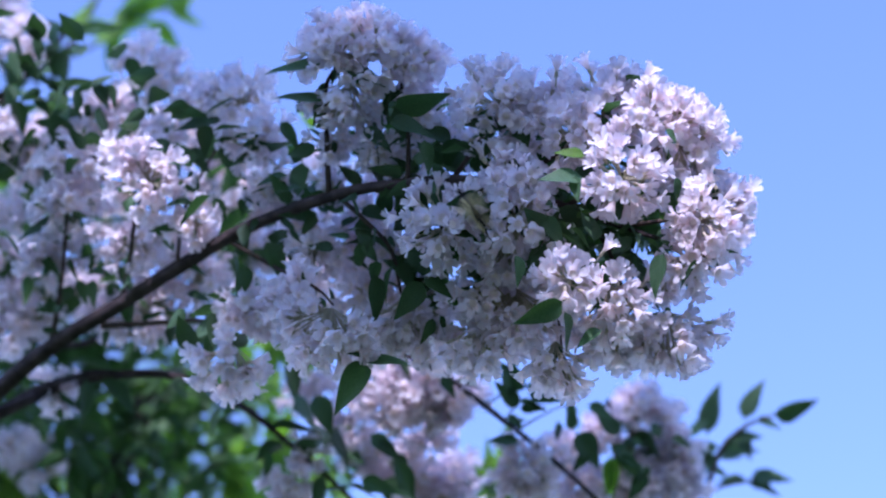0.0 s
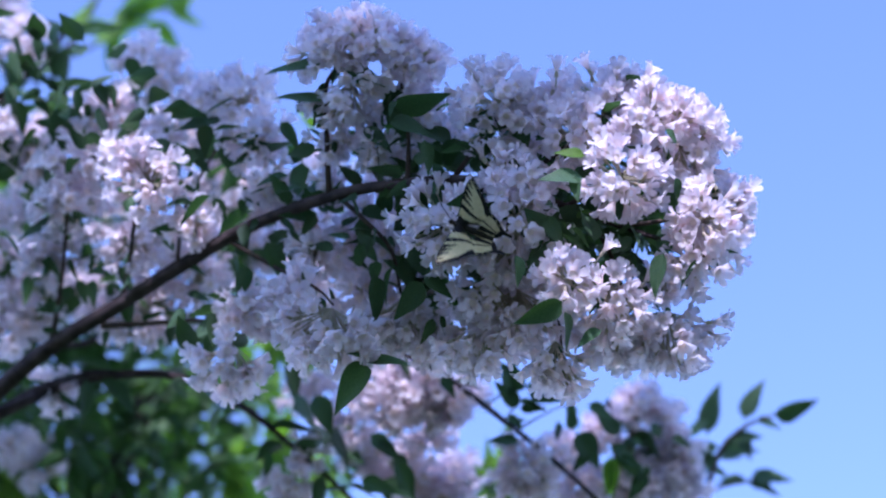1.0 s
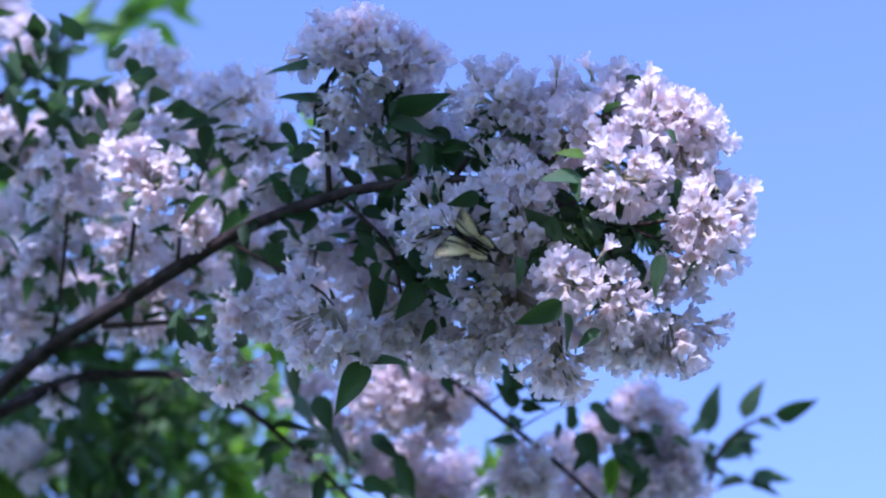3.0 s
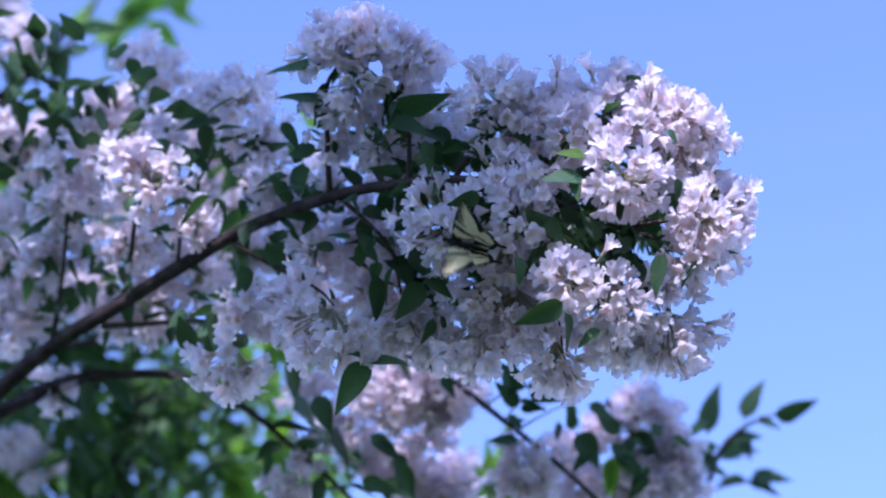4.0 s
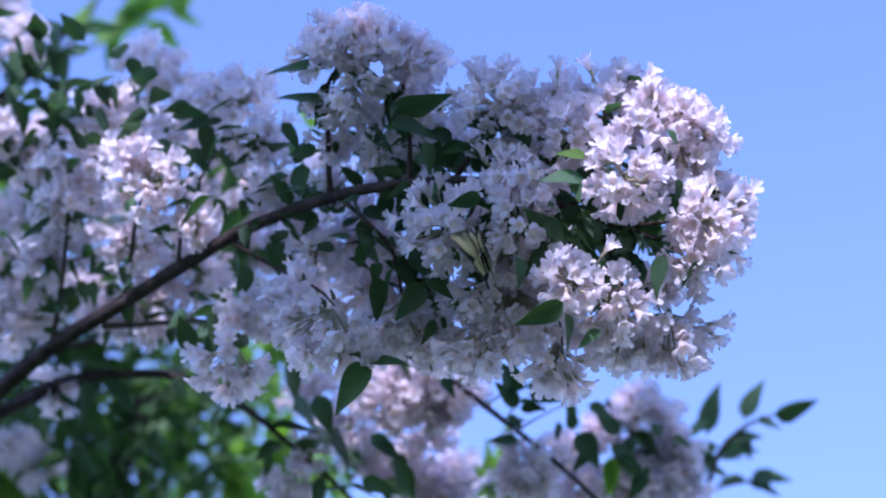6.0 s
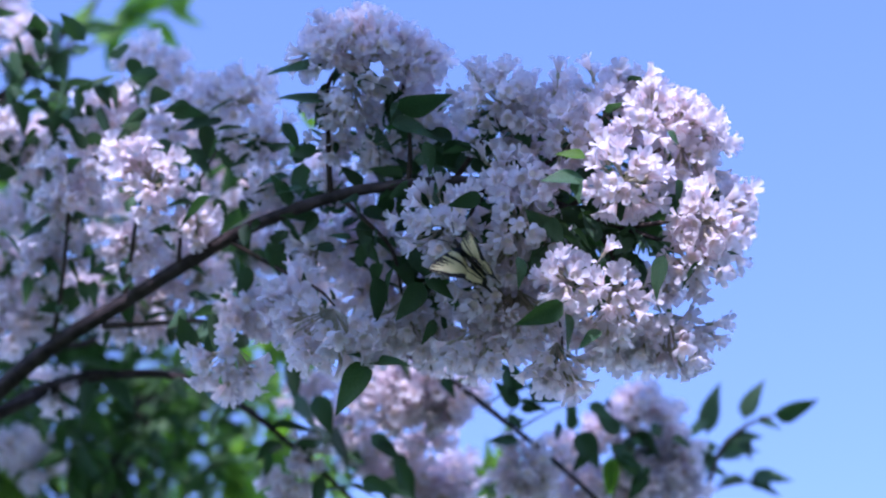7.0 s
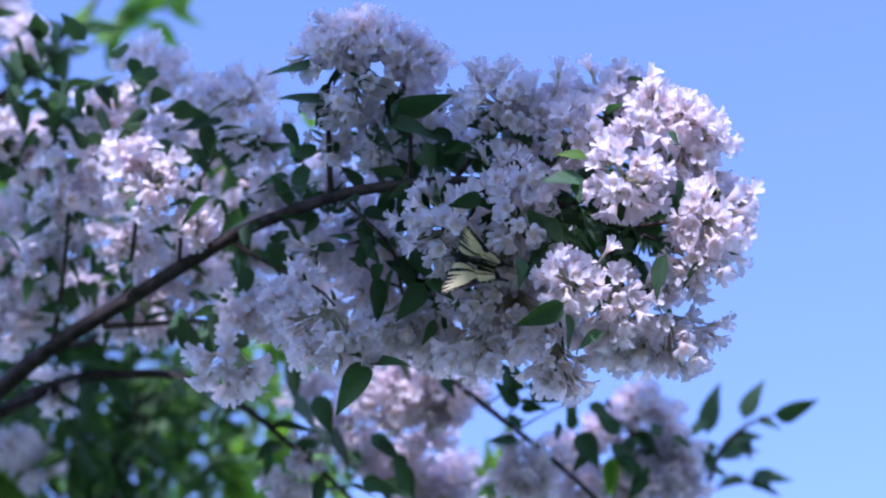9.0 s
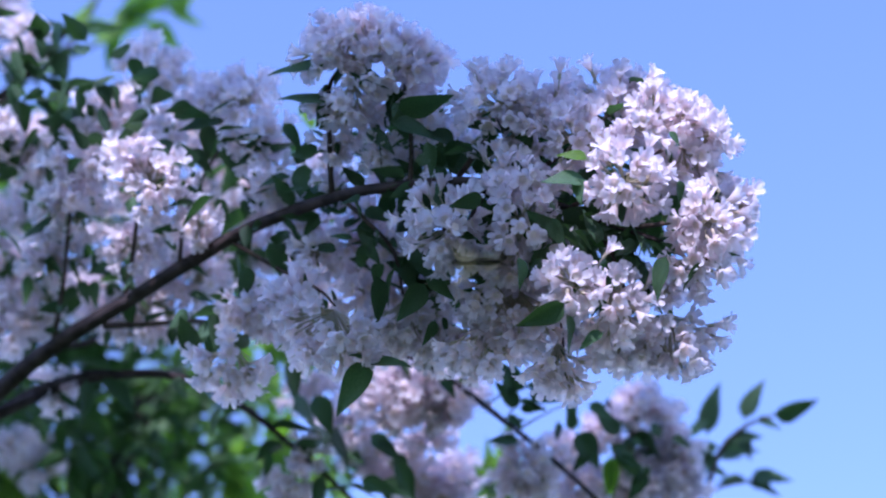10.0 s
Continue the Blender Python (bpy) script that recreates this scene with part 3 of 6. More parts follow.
leaf(bough, at(-0.271, 0.129, 0.200), at(-0.258, 0.109, 0.200), way(0.5, 0.4, 0.9))
leaf(bough, at(-0.324, 0.120, 0.230), at(-0.310, 0.106, 0.230), way(0.5, 0.4, 0.9))
leaf(bough, at(-0.296, 0.023, 0.190), at(-0.328, 0.011, 0.180), way(0, 0.9, 0.6))
leaf(bough, at(-0.355, 0.080, 0.250), at(-0.335, 0.064, 0.250), way(0, 0.8, 0.8))
leaf(bough, at(-0.270, 0.000, 0.200), at(-0.274, -0.019, 0.200), way(0.7, 0.3, 0.9))
leaf(bough, at(-0.307, -0.005, 0.200), at(-0.307, -0.022, 0.200), way(0.8, 0.3, 0.9))
leaf(bough, at(-0.285, -0.024, 0.200), at(-0.275, -0.043, 0.200), way(0.6, 0.3, 0.9))
leaf(bough, at(-0.322, -0.022, 0.220), at(-0.311, -0.037, 0.220), way(0.6, 0.3, 0.9))
leaf(bough, at(-0.221, 0.080, 0.160), at(-0.194, 0.073, 0.160), way(0, 0.8, 0.8))
leaf(bough, at(-0.193, 0.075, 0.150), at(-0.174, 0.058, 0.150), way(0, 0.7, 0.9))
leaf(bough, at(-0.166, 0.076, 0.130), at(-0.145, 0.051, 0.130), way(0, 0.5, 1))
leaf(bough, at(-0.186, 0.064, 0.140), at(-0.200, 0.081, 0.140), way(0, 0.5, 1))
leaf(bough, at(-0.185, 0.033, 0.120), at(-0.210, 0.034, 0.120), way(0, 1, 0.5))
leaf(bough, at(-0.170, 0.038, 0.130), at(-0.161, 0.021, 0.130), way(0, 0.5, 1))
leaf(bough, at(-0.147, 0.040, 0.110), at(-0.132, 0.032, 0.110), way(0, 0.8, 0.8))
leaf(bough, at(-0.168, -0.048, 0.130), at(-0.177, -0.087, 0.120), way(-0.4, 0.4, 1))
leaf(bough, at(-0.162, -0.050, 0.120), at(-0.190, -0.066, 0.120), way(-0.2, 0.6, 0.9))
leaf(bough, at(-0.179, -0.050, 0.140), at(-0.162, -0.048, 0.140), way(0, 0.9, 0.7))
leaf(bough, at(-0.129, 0.005, 0.100), at(-0.113, -0.024, 0.100), way(0.3, 0.5, 1))
leaf(bough, at(-0.113, -0.004, 0.100), at(-0.092, -0.012, 0.090), way(0, 0.7, 0.9))
leaf(bough, at(-0.194, -0.034, 0.160), at(-0.175, -0.038, 0.160), way(0, 0.8, 0.8))
leaf(bough, at(-0.277, 0.075, 0.190), at(-0.262, 0.070, 0.180), way(0, 0.9, 0.6))
leaf(bough, at(-0.144, -0.041, 0.100), at(-0.158, -0.043, 0.100), way(0, 0.9, 0.6))
leaf(bough, at(-0.292, -0.008, 0.200), at(-0.285, -0.017, 0.200), way(0, 0.7, 0.8))
leaf(bough, at(-0.078, 0.000, 0.070), at(-0.097, 0.004, 0.070), way(0, 0.7, 0.8))
for pts in SIDES:
    sprig_leaves(bough, pts, 5, 0.025, RND)
sprig_leaves(bough, MAIN[8:13], 26, 0.028, RND)


# leaves within the head of the branch and behind it
def tuft(parent, place, spread, n, length, rnd):
    for i in range(n):
        q = Vector(place) + TURN @ Vector((rnd.gauss(0, spread), rnd.gauss(0.012, spread * 0.6), rnd.gauss(0, spread)))
        d = Vector((rnd.gauss(0, 1), rnd.gauss(0, 1), rnd.gauss(-0.2, 0.8))).normalized()
        leaf(parent, q, q + d * length * rnd.uniform(0.7, 1.2), (rnd.gauss(0, 0.5), rnd.gauss(-0.3, 0.5), 1))


tuft(bough, at(0.083, 0.010, -0.030), 0.012, 14, 0.028, RND)
tuft(bough, at(0.112, 0.004, -0.030), 0.014, 10, 0.028, RND)
tuft(bough, at(0.112, 0.002, 0.000), 0.016, 18, 0.028, RND)
tuft(bough, at(0.135, 0.000, 0.000), 0.014, 12, 0.028, RND)
tuft(bough, at(0.134, -0.021, 0.010), 0.014, 8, 0.028, RND)
tuft(bough, at(0.018, 0.059, 0.020), 0.016, 8, 0.028, RND)
tuft(bough, at(-0.058, 0.067, 0.070), 0.018, 10, 0.028, RND)
tuft(bough, at(-0.085, 0.057, 0.080), 0.016, 7, 0.028, RND)
tuft(bough, at(-0.096, 0.005, 0.090), 0.018, 8, 0.028, RND)
tuft(bough, at(-0.032, 0.088, 0.030), 0.012, 5, 0.028, RND)
tuft(bough, at(-0.318, 0.137, 0.200), 0.022, 12, 0.028, RND)
tuft(bough, at(-0.340, 0.156, 0.220), 0.02, 8, 0.028, RND)
tuft(bough, at(-0.202, 0.109, 0.120), 0.02, 6, 0.028, RND)
tuft(bough, at(-0.168, 0.071, 0.110), 0.02, 6, 0.028, RND)
tuft(bough, at(-0.025, 0.000, 0.030), 0.02, 6, 0.028, RND)
tuft(bough, at(-0.057, 0.004, 0.050), 0.02, 5, 0.028, RND)
tuft(bough, at(0.025, 0.062, -0.010), 0.014, 6, 0.028, RND)
tuft(bough, at(-0.285, 0.105, 0.190), 0.022, 8, 0.028, RND)
tuft(bough, at(-0.261, 0.128, 0.200), 0.016, 5, 0.028, RND)
tuft(bough, at(-0.278, 0.044, 0.170), 0.022, 6, 0.028, RND)
tuft(bough, at(-0.190, 0.069, 0.120), 0.022, 9, 0.028, RND)
tuft(bough, at(-0.146, 0.050, 0.100), 0.020, 8, 0.028, RND)
tuft(bough, at(-0.290, -0.017, 0.190), 0.024, 8, 0.028, RND)
tuft(bough, at(-0.142, -0.016, 0.100), 0.022, 8, 0.028, RND)
tuft(bough, at(-0.344, 0.063, 0.240), 0.02, 6, 0.028, RND)
tuft(bough, at(-0.166, -0.049, 0.100), 0.018, 6, 0.028, RND)
tuft(bough, at(-0.099, 0.090, 0.080), 0.014, 4, 0.028, RND)
tuft(bough, at(0.156, 0.024, 0.030), 0.020, 10, 0.028, RND)
tuft(bough, at(0.105, 0.040, 0.030), 0.022, 10, 0.028, RND)
tuft(bough, at(0.133, 0.072, 0.040), 0.020, 8, 0.028, RND)
tuft(bough, at(-0.006, 0.076, 0.050), 0.016, 11, 0.028, RND)
tuft(bough, at(-0.034, 0.017, 0.070), 0.024, 7, 0.028, RND)
tuft(bough, at(0.070, 0.044, 0.040), 0.022, 10, 0.028, RND)
tuft(bough, at(-0.038, -0.024, 0.070), 0.022, 5, 0.028, RND)
tuft(bough, at(-0.006, 0.034, 0.045), 0.014, 9, 0.026, RND)
tuft(bough, at(0.031, 0.022, 0.050), 0.014, 9, 0.026, RND)
tuft(bough, at(0.008, -0.006, 0.050), 0.014, 8, 0.026, RND)
tuft(bough, at(0.072, 0.056, 0.040), 0.014, 7, 0.026, RND)
tuft(bough, at(0.058, 0.080, 0.045), 0.014, 7, 0.026, RND)
tuft(bough, at(0.048, 0.026, 0.030), 0.014, 5, 0.026, RND)
tuft(bough, at(-0.326, 0.106, 0.240), 0.016, 8, 0.030, RND)
tuft(bough, at(-0.300, 0.092, 0.220), 0.016, 6, 0.030, RND)
tuft(bough, at(-0.339, 0.072, 0.240), 0.016, 6, 0.030, RND)

leaf_cloud("foliage", bough, [(at(0.023, -0.004, 0.090), (0.05, 0.02, 0.05)), (at(0.072, 0.017, 0.090), (0.05, 0.02, 0.05)), (at(0.121, 0.017, 0.090), (0.05, 0.02, 0.04)), (at(0.151, 0.050, 0.100), (0.04, 0.02, 0.04)), (at(0.072, 0.070, 0.090), (0.05, 0.02, 0.03)), (at(-0.010, 0.079, 0.100), (0.03, 0.02, 0.03)), (at(0.039, -0.048, 0.080), (0.04, 0.02, 0.02)), (at(0.002, 0.020, 0.060), (0.02, 0.01, 0.025)), (at(0.067, 0.000, 0.060), (0.03, 0.01, 0.03)), (at(0.107, -0.056, 0.060), (0.03, 0.01, 0.015))], 380, 0.030, LEAVES, RND)

# ---- lower branches of the bush, farther off ----
low = thing("flowering_branch", (-0.62, 2.05, 0.0), "thin drooping branch with pink blossom and small green leaves", "flowering branch", GROUP)
branch(low, [Vector((-0.62, 2.05, 0.0)), Vector((-0.66, 2.0, 0.9)), at(-0.517, -0.243, 0.340), at(-0.378, -0.147, 0.230), at(-0.302, -0.109, 0.260), at(-0.246, -0.100, 0.250), at(-0.204, -0.104, 0.240), at(-0.159, -0.126, 0.240), at(-0.114, -0.162, 0.240), at(-0.074, -0.198, 0.240), at(-0.038, -0.234, 0.240)], 0.0062, 0.0010, sides=10)
branch(low, [at(-0.369, -0.140, 0.230), at(-0.328, -0.114, 0.250), at(-0.282, -0.099, 0.220), at(-0.255, -0.097, 0.220)], 0.004, 0.002, "twig", BARK)
cluster(low, at(-0.122, -0.187, 0.250), way(0, -0.8, 0.6), 0.024)
cluster(low, at(-0.108, -0.163, 0.250), way(0, -0.4, 0.9), 0.018)
cluster(low, at(-0.312, -0.113, 0.260), way(0, -0.4, 0.9), 0.020)
cluster(low, at(-0.233, -0.054, 0.250), way(0.2, 0.4, 1), 0.032)
cluster(low, at(-0.266, -0.054, 0.260), way(-0.2, 0.2, 1), 0.026)
cluster(low, at(-0.338, -0.048, 0.300), way(0, 0.2, 1), 0.030)
cluster(low, at(-0.356, -0.065, 0.300), way(0, 0.2, 1), 0.026)
cluster(low, at(-0.198, -0.022, 0.260), way(0, 0.3, 1), 0.030)
cluster(low, at(-0.360, -0.018, 0.320), way(0, 0.3, 1), 0.026)
sprig_leaves(low, [at(-0.287, -0.101, 0.250), at(-0.204, -0.104, 0.240), at(-0.114, -0.162, 0.240), at(-0.065, -0.198, 0.240)], 16, 0.040, RND)
for base, tip, face in (
    (at(-0.118, -0.127, 0.230), at(-0.086, -0.163, 0.300), way(0, 0.7, 0.8)),
    (at(-0.091, -0.152, 0.230), at(-0.067, -0.188, 0.300), way(0.3, 0.6, 0.8)),
    (at(-0.141, -0.162, 0.240), at(-0.140, -0.184, 0.240), way(0.8, 0.2, 0.8)),
    (at(-0.128, -0.093, 0.300), at(-0.118, -0.128, 0.300), way(0.5, 0.4, 0.9)),
    (at(-0.057, -0.146, 0.220), at(-0.034, -0.165, 0.220), way(0, 0.7, 0.8)),
    (at(-0.083, -0.165, 0.300), at(-0.062, -0.177, 0.300), way(0, 0.7, 0.8)),
):
    leaf(low, base, tip, face)

right = thing("flowering_branch", (-0.55, 2.15, 0.0), "slender brown branch with pink clusters bending down", "flowering branch", GROUP)
branch(right, [Vector((-0.55, 2.15, 0.0)), Vector((-0.58, 2.12, 1.0)), at(-0.527, -0.234, 0.460), at(-0.320, -0.085, 0.440), at(-0.178, -0.065, 0.380), at(-0.086, -0.069, 0.300), at(-0.029, -0.085, 0.250), at(0.007, -0.105, 0.250), at(0.043, -0.133, 0.250), at(0.075, -0.158, 0.250), at(0.116, -0.194, 0.250), at(0.152, -0.230, 0.250)], 0.0040, 0.0016, sides=8)
for place, axis, r in (
    (at(-0.043, -0.115, 0.280), way(0, -0.4, 0.9), 0.033),
    (at(-0.006, -0.117, 0.280), way(0.3, -0.6, 0.7), 0.030),
    (at(-0.014, -0.158, 0.320), way(0, 0.5, 0.9), 0.026),
    (at(-0.107, -0.119, 0.340), way(-0.1, -0.2, 1), 0.028),
    (at(0.074, -0.171, 0.270), way(-0.2, -0.5, 0.8), 0.030),
    (at(0.067, -0.187, 0.270), way(-0.2, -0.5, 0.8), 0.026),
):
    cluster(right, place, axis, r)
cluster(right, at(-0.077, -0.143, 0.320), way(-0.2, -0.3, 0.9), 0.025, True)
cluster(right, at(-0.064, -0.171, 0.340), way(0, -0.2, 1), 0.025, True)
cluster(right, at(-0.028, -0.193, 0.340), way(0, 0, 1), 0.027, True)
cluster(right, at(-0.002, -0.207, 0.340), way(0, 0, 1), 0.023, True)
cluster(right, at(0.008, -0.188, 0.360), way(0.3, 0, 0.9), 0.023, True)
branch(right, [at(0.034, -0.125, 0.250), at(0.045, -0.116, 0.235), at(0.052, -0.103, 0.225), at(0.050, -0.092, 0.220)], 0.0009, 0.0006, "twig", TWIG, 6)
branch(right, [at(0.045, -0.116, 0.235), at(0.057, -0.112, 0.225), at(0.066, -0.109, 0.220)], 0.0008, 0.0005, "twig", TWIG, 6)
branch(right, [at(0.049, -0.138, 0.250), at(0.054, -0.129, 0.230), at(0.061, -0.120, 0.220)], 0.0008, 0.0005, "twig", TWIG, 6)
branch(right, [at(0.059, -0.145, 0.250), at(0.080, -0.133, 0.250), at(0.099, -0.126, 0.270)], 0.0010, 0.0005, "twig", TWIG, 6)
leaf(right, at(0.049, -0.093, 0.220), at(0.057, -0.125, 0.220), way(0.7, 0.3, 0.8))
leaf(right, at(0.054, -0.100, 0.220), at(0.043, -0.088, 0.220), way(0, 0.7, 0.8))
leaf(right, at(0.065, -0.108, 0.220), at(0.094, -0.117, 0.220), way(0, 0.9, 0.5))
leaf(right, at(0.060, -0.120, 0.220), at(0.082, -0.126, 0.220), way(0, 0.9, 0.5))
leaf(right, at(0.057, -0.152, 0.240), at(0.037, -0.151, 0.240), way(0, 1, 0.4))
leaf(right, at(0.060, -0.111, 0.220), at(0.047, -0.115, 0.220), way(0, 0.6, 0.9))
leaf(right, at(0.054, -0.139, 0.240), at(0.066, -0.135, 0.240), way(0, 0.6, 0.9))
leaf(right, at(-0.047, -0.186, 0.260), at(-0.020, -0.201, 0.260), way(0, 0.7, 0.8))
leaf(right, at(-0.038, -0.164, 0.260), at(-0.027, -0.200, 0.260), way(0.6, 0.4, 0.8))
cluster(right, at(-0.033, -0.115, 0.280), way(0, -0.5, 0.9), 0.033)
cluster(right, at(0.007, -0.119, 0.280), way(0.3, -0.6, 0.7), 0.027)
cluster(right, at(0.003, -0.200, 0.350), way(0, -0.2, 1), 0.027)
cluster(right, at(-0.028, -0.188, 0.360), way(-0.1, -0.2, 1), 0.026)
leaf(right, at(0.059, -0.124, 0.220), at(0.042, -0.104, 0.215), way(0.2, 0.2, 1))
leaf(right, at(0.061, -0.111, 0.220), at(0.054, -0.089, 0.215), way(-0.3, 0.2, 1))
leaf(right, at(0.068, -0.114, 0.220), at(0.093, -0.118, 0.215), way(0, 0.5, 1))
leaf(right, at(0.061, -0.125, 0.220), at(0.080, -0.124, 0.215), way(0, 0.4, 1))
leaf(right, at(0.059, -0.151, 0.220), at(0.035, -0.149, 0.215), way(0, 0.6, 0.8))
leaf(right, at(-0.050, -0.151, 0.220), at(-0.034, -0.164, 0.215), way(0.1, 0.3, 1))
leaf(right, at(-0.036, -0.169, 0.220), at(-0.021, -0.195, 0.215), way(0.3, 0.2, 1))
leaf(right, at(-0.064, -0.182, 0.220), at(-0.036, -0.191, 0.215), way(0, 0.5, 1))
leaf(right, at(-0.001, -0.100, 0.220), at(0.010, -0.117, 0.215), way(0.3, 0.3, 1))
leaf(right, at(0.052, -0.131, 0.220), at(0.063, -0.141, 0.215), way(0.1, 0.2, 1))
leaf(right, at(-0.100, -0.115, 0.220), at(-0.086, -0.146, 0.215), way(0.3, 0.3, 1))
sprig_leaves(right, [at(-0.106, -0.084, 0.320), at(-0.061, -0.077, 0.270), at(0.007, -0.105, 0.260)], 10, 0.034, RND)
sprig_leaves(right, [at(-0.079, -0.173, 0.360), at(-0.041, -0.197, 0.360), at(0.037, -0.212, 0.360)], 14, 0.040, RND)

far = thing("flowering_branch", (0.50, 2.35, 0.0), "leafy shoot topped with small pale pink clusters", "flowering branch", GROUP)
branch(far, [Vector((0.50, 2.35, 0.0)), Vector((0.45, 2.3, 1.0)), at(0.167, -0.270, 0.360), at(0.160, -0.219, 0.340), at(0.155, -0.185, 0.330), at(0.159, -0.150, 0.320), at(0.163, -0.132, 0.320)], 0.006, 0.0016, sides=8)
for place, axis, r in (
    (at(0.133, -0.150, 0.320), way(-0.3, 0.5, 0.8), 0.020),
    (at(0.158, -0.128, 0.320), way(0.1, 0.9, 0.4), 0.021),
    (at(0.181, -0.142, 0.330), way(0.4, 0.7, 0.5), 0.019),
    (at(0.193, -0.170, 0.330), way(0.5, 0.2, 0.8), 0.024),
    (at(0.159, -0.194, 0.330), way(0, 0, 1), 0.024),
    (at(0.201, -0.200, 0.340), way(0.3, 0, 1), 0.022),
    (at(0.117, -0.194, 0.330), way(0, 0, 1), 0.020),
):
    cluster(far, place, axis, r, True)
leaf(far, at(0.102, -0.126, 0.280), at(0.109, -0.147, 0.280), way(0.5, 0.4, 0.8))
leaf(far, at(0.093, -0.141, 0.280), at(0.096, -0.154, 0.280), way(0.5, 0.4, 0.8))
leaf(far, at(0.113, -0.149, 0.280), at(0.130, -0.177, 0.280), way(0.3, 0.5, 0.9))
leaf(far, at(0.139, -0.166, 0.260), at(0.167, -0.177, 0.260), way(0, 0.9, 0.5))
leaf(far, at(0.164, -0.173, 0.260), at(0.155, -0.198, 0.260), way(0.8, 0.3, 0.6))
leaf(far, at(0.143, -0.152, 0.280), at(0.123, -0.126, 0.280), way(0, 0.4, 1))
leaf(far, at(0.155, -0.154, 0.280), at(0.164, -0.161, 0.280), way(0, 0.4, 1))
leaf(far, at(0.171, -0.149, 0.300), at(0.182, -0.156, 0.300), way(0, 0.4, 1))
leaf(far, at(0.135, -0.168, 0.260), at(0.137, -0.199, 0.260), way(0.1, 0.3, -1), True)
cluster(far, at(0.102, -0.170, 0.330), way(-0.2, 0.3, 0.9), 0.022)
cluster(far, at(0.132, -0.158, 0.330), way(-0.1, 0.5, 0.8), 0.020)
cluster(far, at(0.164, -0.135, 0.330), way(0, 0.7, 0.6), 0.021)
cluster(far, at(0.182, -0.171, 0.340), way(0.2, 0, 1), 0.027)
cluster(far, at(0.155, -0.195, 0.340), way(0, -0.2, 1), 0.028)
cluster(far, at(0.201, -0.198, 0.340), way(0.4, 0, 0.9), 0.024)
cluster(far, at(0.121, -0.208, 0.360), way(0, 0, 1), 0.025)
cluster(far, at(0.079, -0.204, 0.340), way(-0.2, -0.2, 1), 0.025)
leaf(far, at(0.104, -0.146, 0.260), at(0.103, -0.125, 0.255), way(0.3, 0.2, 1))
leaf(far, at(0.093, -0.142, 0.260), at(0.091, -0.154, 0.255), way(0.2, 0.2, 1))
leaf(far, at(0.107, -0.149, 0.260), at(0.127, -0.176, 0.255), way(0.2, 0.2, 1))
leaf(far, at(0.137, -0.170, 0.260), at(0.132, -0.198, 0.255), way(-0.2, 0.3, 1), True)
leaf(far, at(0.142, -0.167, 0.260), at(0.164, -0.186, 0.255), way(0.1, 0.3, 1))
leaf(far, at(0.164, -0.181, 0.260), at(0.149, -0.201, 0.255), way(-0.2, 0.3, 1))
leaf(far, at(0.135, -0.162, 0.260), at(0.149, -0.156, 0.255), way(0, 0.5, 1))
leaf(far, at(0.152, -0.152, 0.260), at(0.163, -0.159, 0.255), way(0, 0.4, 1))
leaf(far, at(0.118, -0.125, 0.260), at(0.138, -0.137, 0.255), way(0, 0.5, 1))
leaf(far, at(0.167, -0.141, 0.260), at(0.178, -0.148, 0.255), way(0, 0.5, 1))
leaf(far, at(0.185, -0.152, 0.260), at(0.199, -0.158, 0.255), way(0, 0.5, 1))
leaf(far, at(0.117, -0.164, 0.260), at(0.104, -0.179, 0.255), way(-0.2, 0.3, 1))
sprig_leaves(far, [at(0.156, -0.219, 0.340), at(0.155, -0.185, 0.330), at(0.159, -0.150, 0.320)], 30, 0.034, RND)
# sun on these sprays comes from the brighter leaf colour
leaf_cloud("sprays", far, [(at(0.054, -0.224, 0.500), (0.012, 0.02, 0.010)), (at(0.027, -0.216, 0.500), (0.012, 0.02, 0.010)), (at(0.003, -0.222, 0.500), (0.010, 0.02, 0.008))], 26, 0.034, FRESH_OR_SUNLIT, RND, label="leaves tinted bright yellow-green for sunlight")

shoot = thing("leafy_shoot", (0.75, 2.45, 0.0), "young leafy shoot with smooth green pointed leaves", "shoot", GROUP)
branch(shoot, [Vector((0.75, 2.45, 0.0)), Vector((0.7, 2.4, 1.0)), at(0.227, -0.279, 0.420), at(0.230, -0.217, 0.400), at(0.242, -0.177, 0.400), at(0.264, -0.155, 0.400), at(0.289, -0.145, 0.400)], 0.005, 0.001, "stem", TWIG)
leaf(shoot, at(0.231, -0.160, 0.400), at(0.239, -0.116, 0.400), way(-0.6, 0.3, 0.8))
leaf(shoot, at(0.232, -0.150, 0.400), at(0.209, -0.166, 0.400), way(0, 0.8, 0.6))
leaf(shoot, at(0.263, -0.148, 0.400), at(0.279, -0.113, 0.400), way(-0.6, 0.3, 0.8))
leaf(shoot, at(0.289, -0.145, 0.400), at(0.330, -0.135, 0.400), way(0, -0.4, 0.8))
leaf(shoot, at(0.274, -0.149, 0.400), at(0.297, -0.155, 0.400), way(0, 0.8, 0.6))
leaf(shoot, at(0.242, -0.177, 0.400), at(0.277, -0.173, 0.400), way(0, 0.7, 0.7))
leaf(shoot, at(0.240, -0.172, 0.400), at(0.215, -0.180, 0.400), way(0, 0.7, 0.7))
leaf(shoot, at(0.255, -0.165, 0.400), at(0.280, -0.162, 0.400), way(0, 0.6, 0.8))
leaf(shoot, at(0.260, -0.162, 0.400), at(0.272, -0.185, 0.400), way(0.4, 0.5, 0.8))
leaf(shoot, at(0.236, -0.177, 0.400), at(0.221, -0.202, 0.400), way(-0.4, 0.4, 0.8))
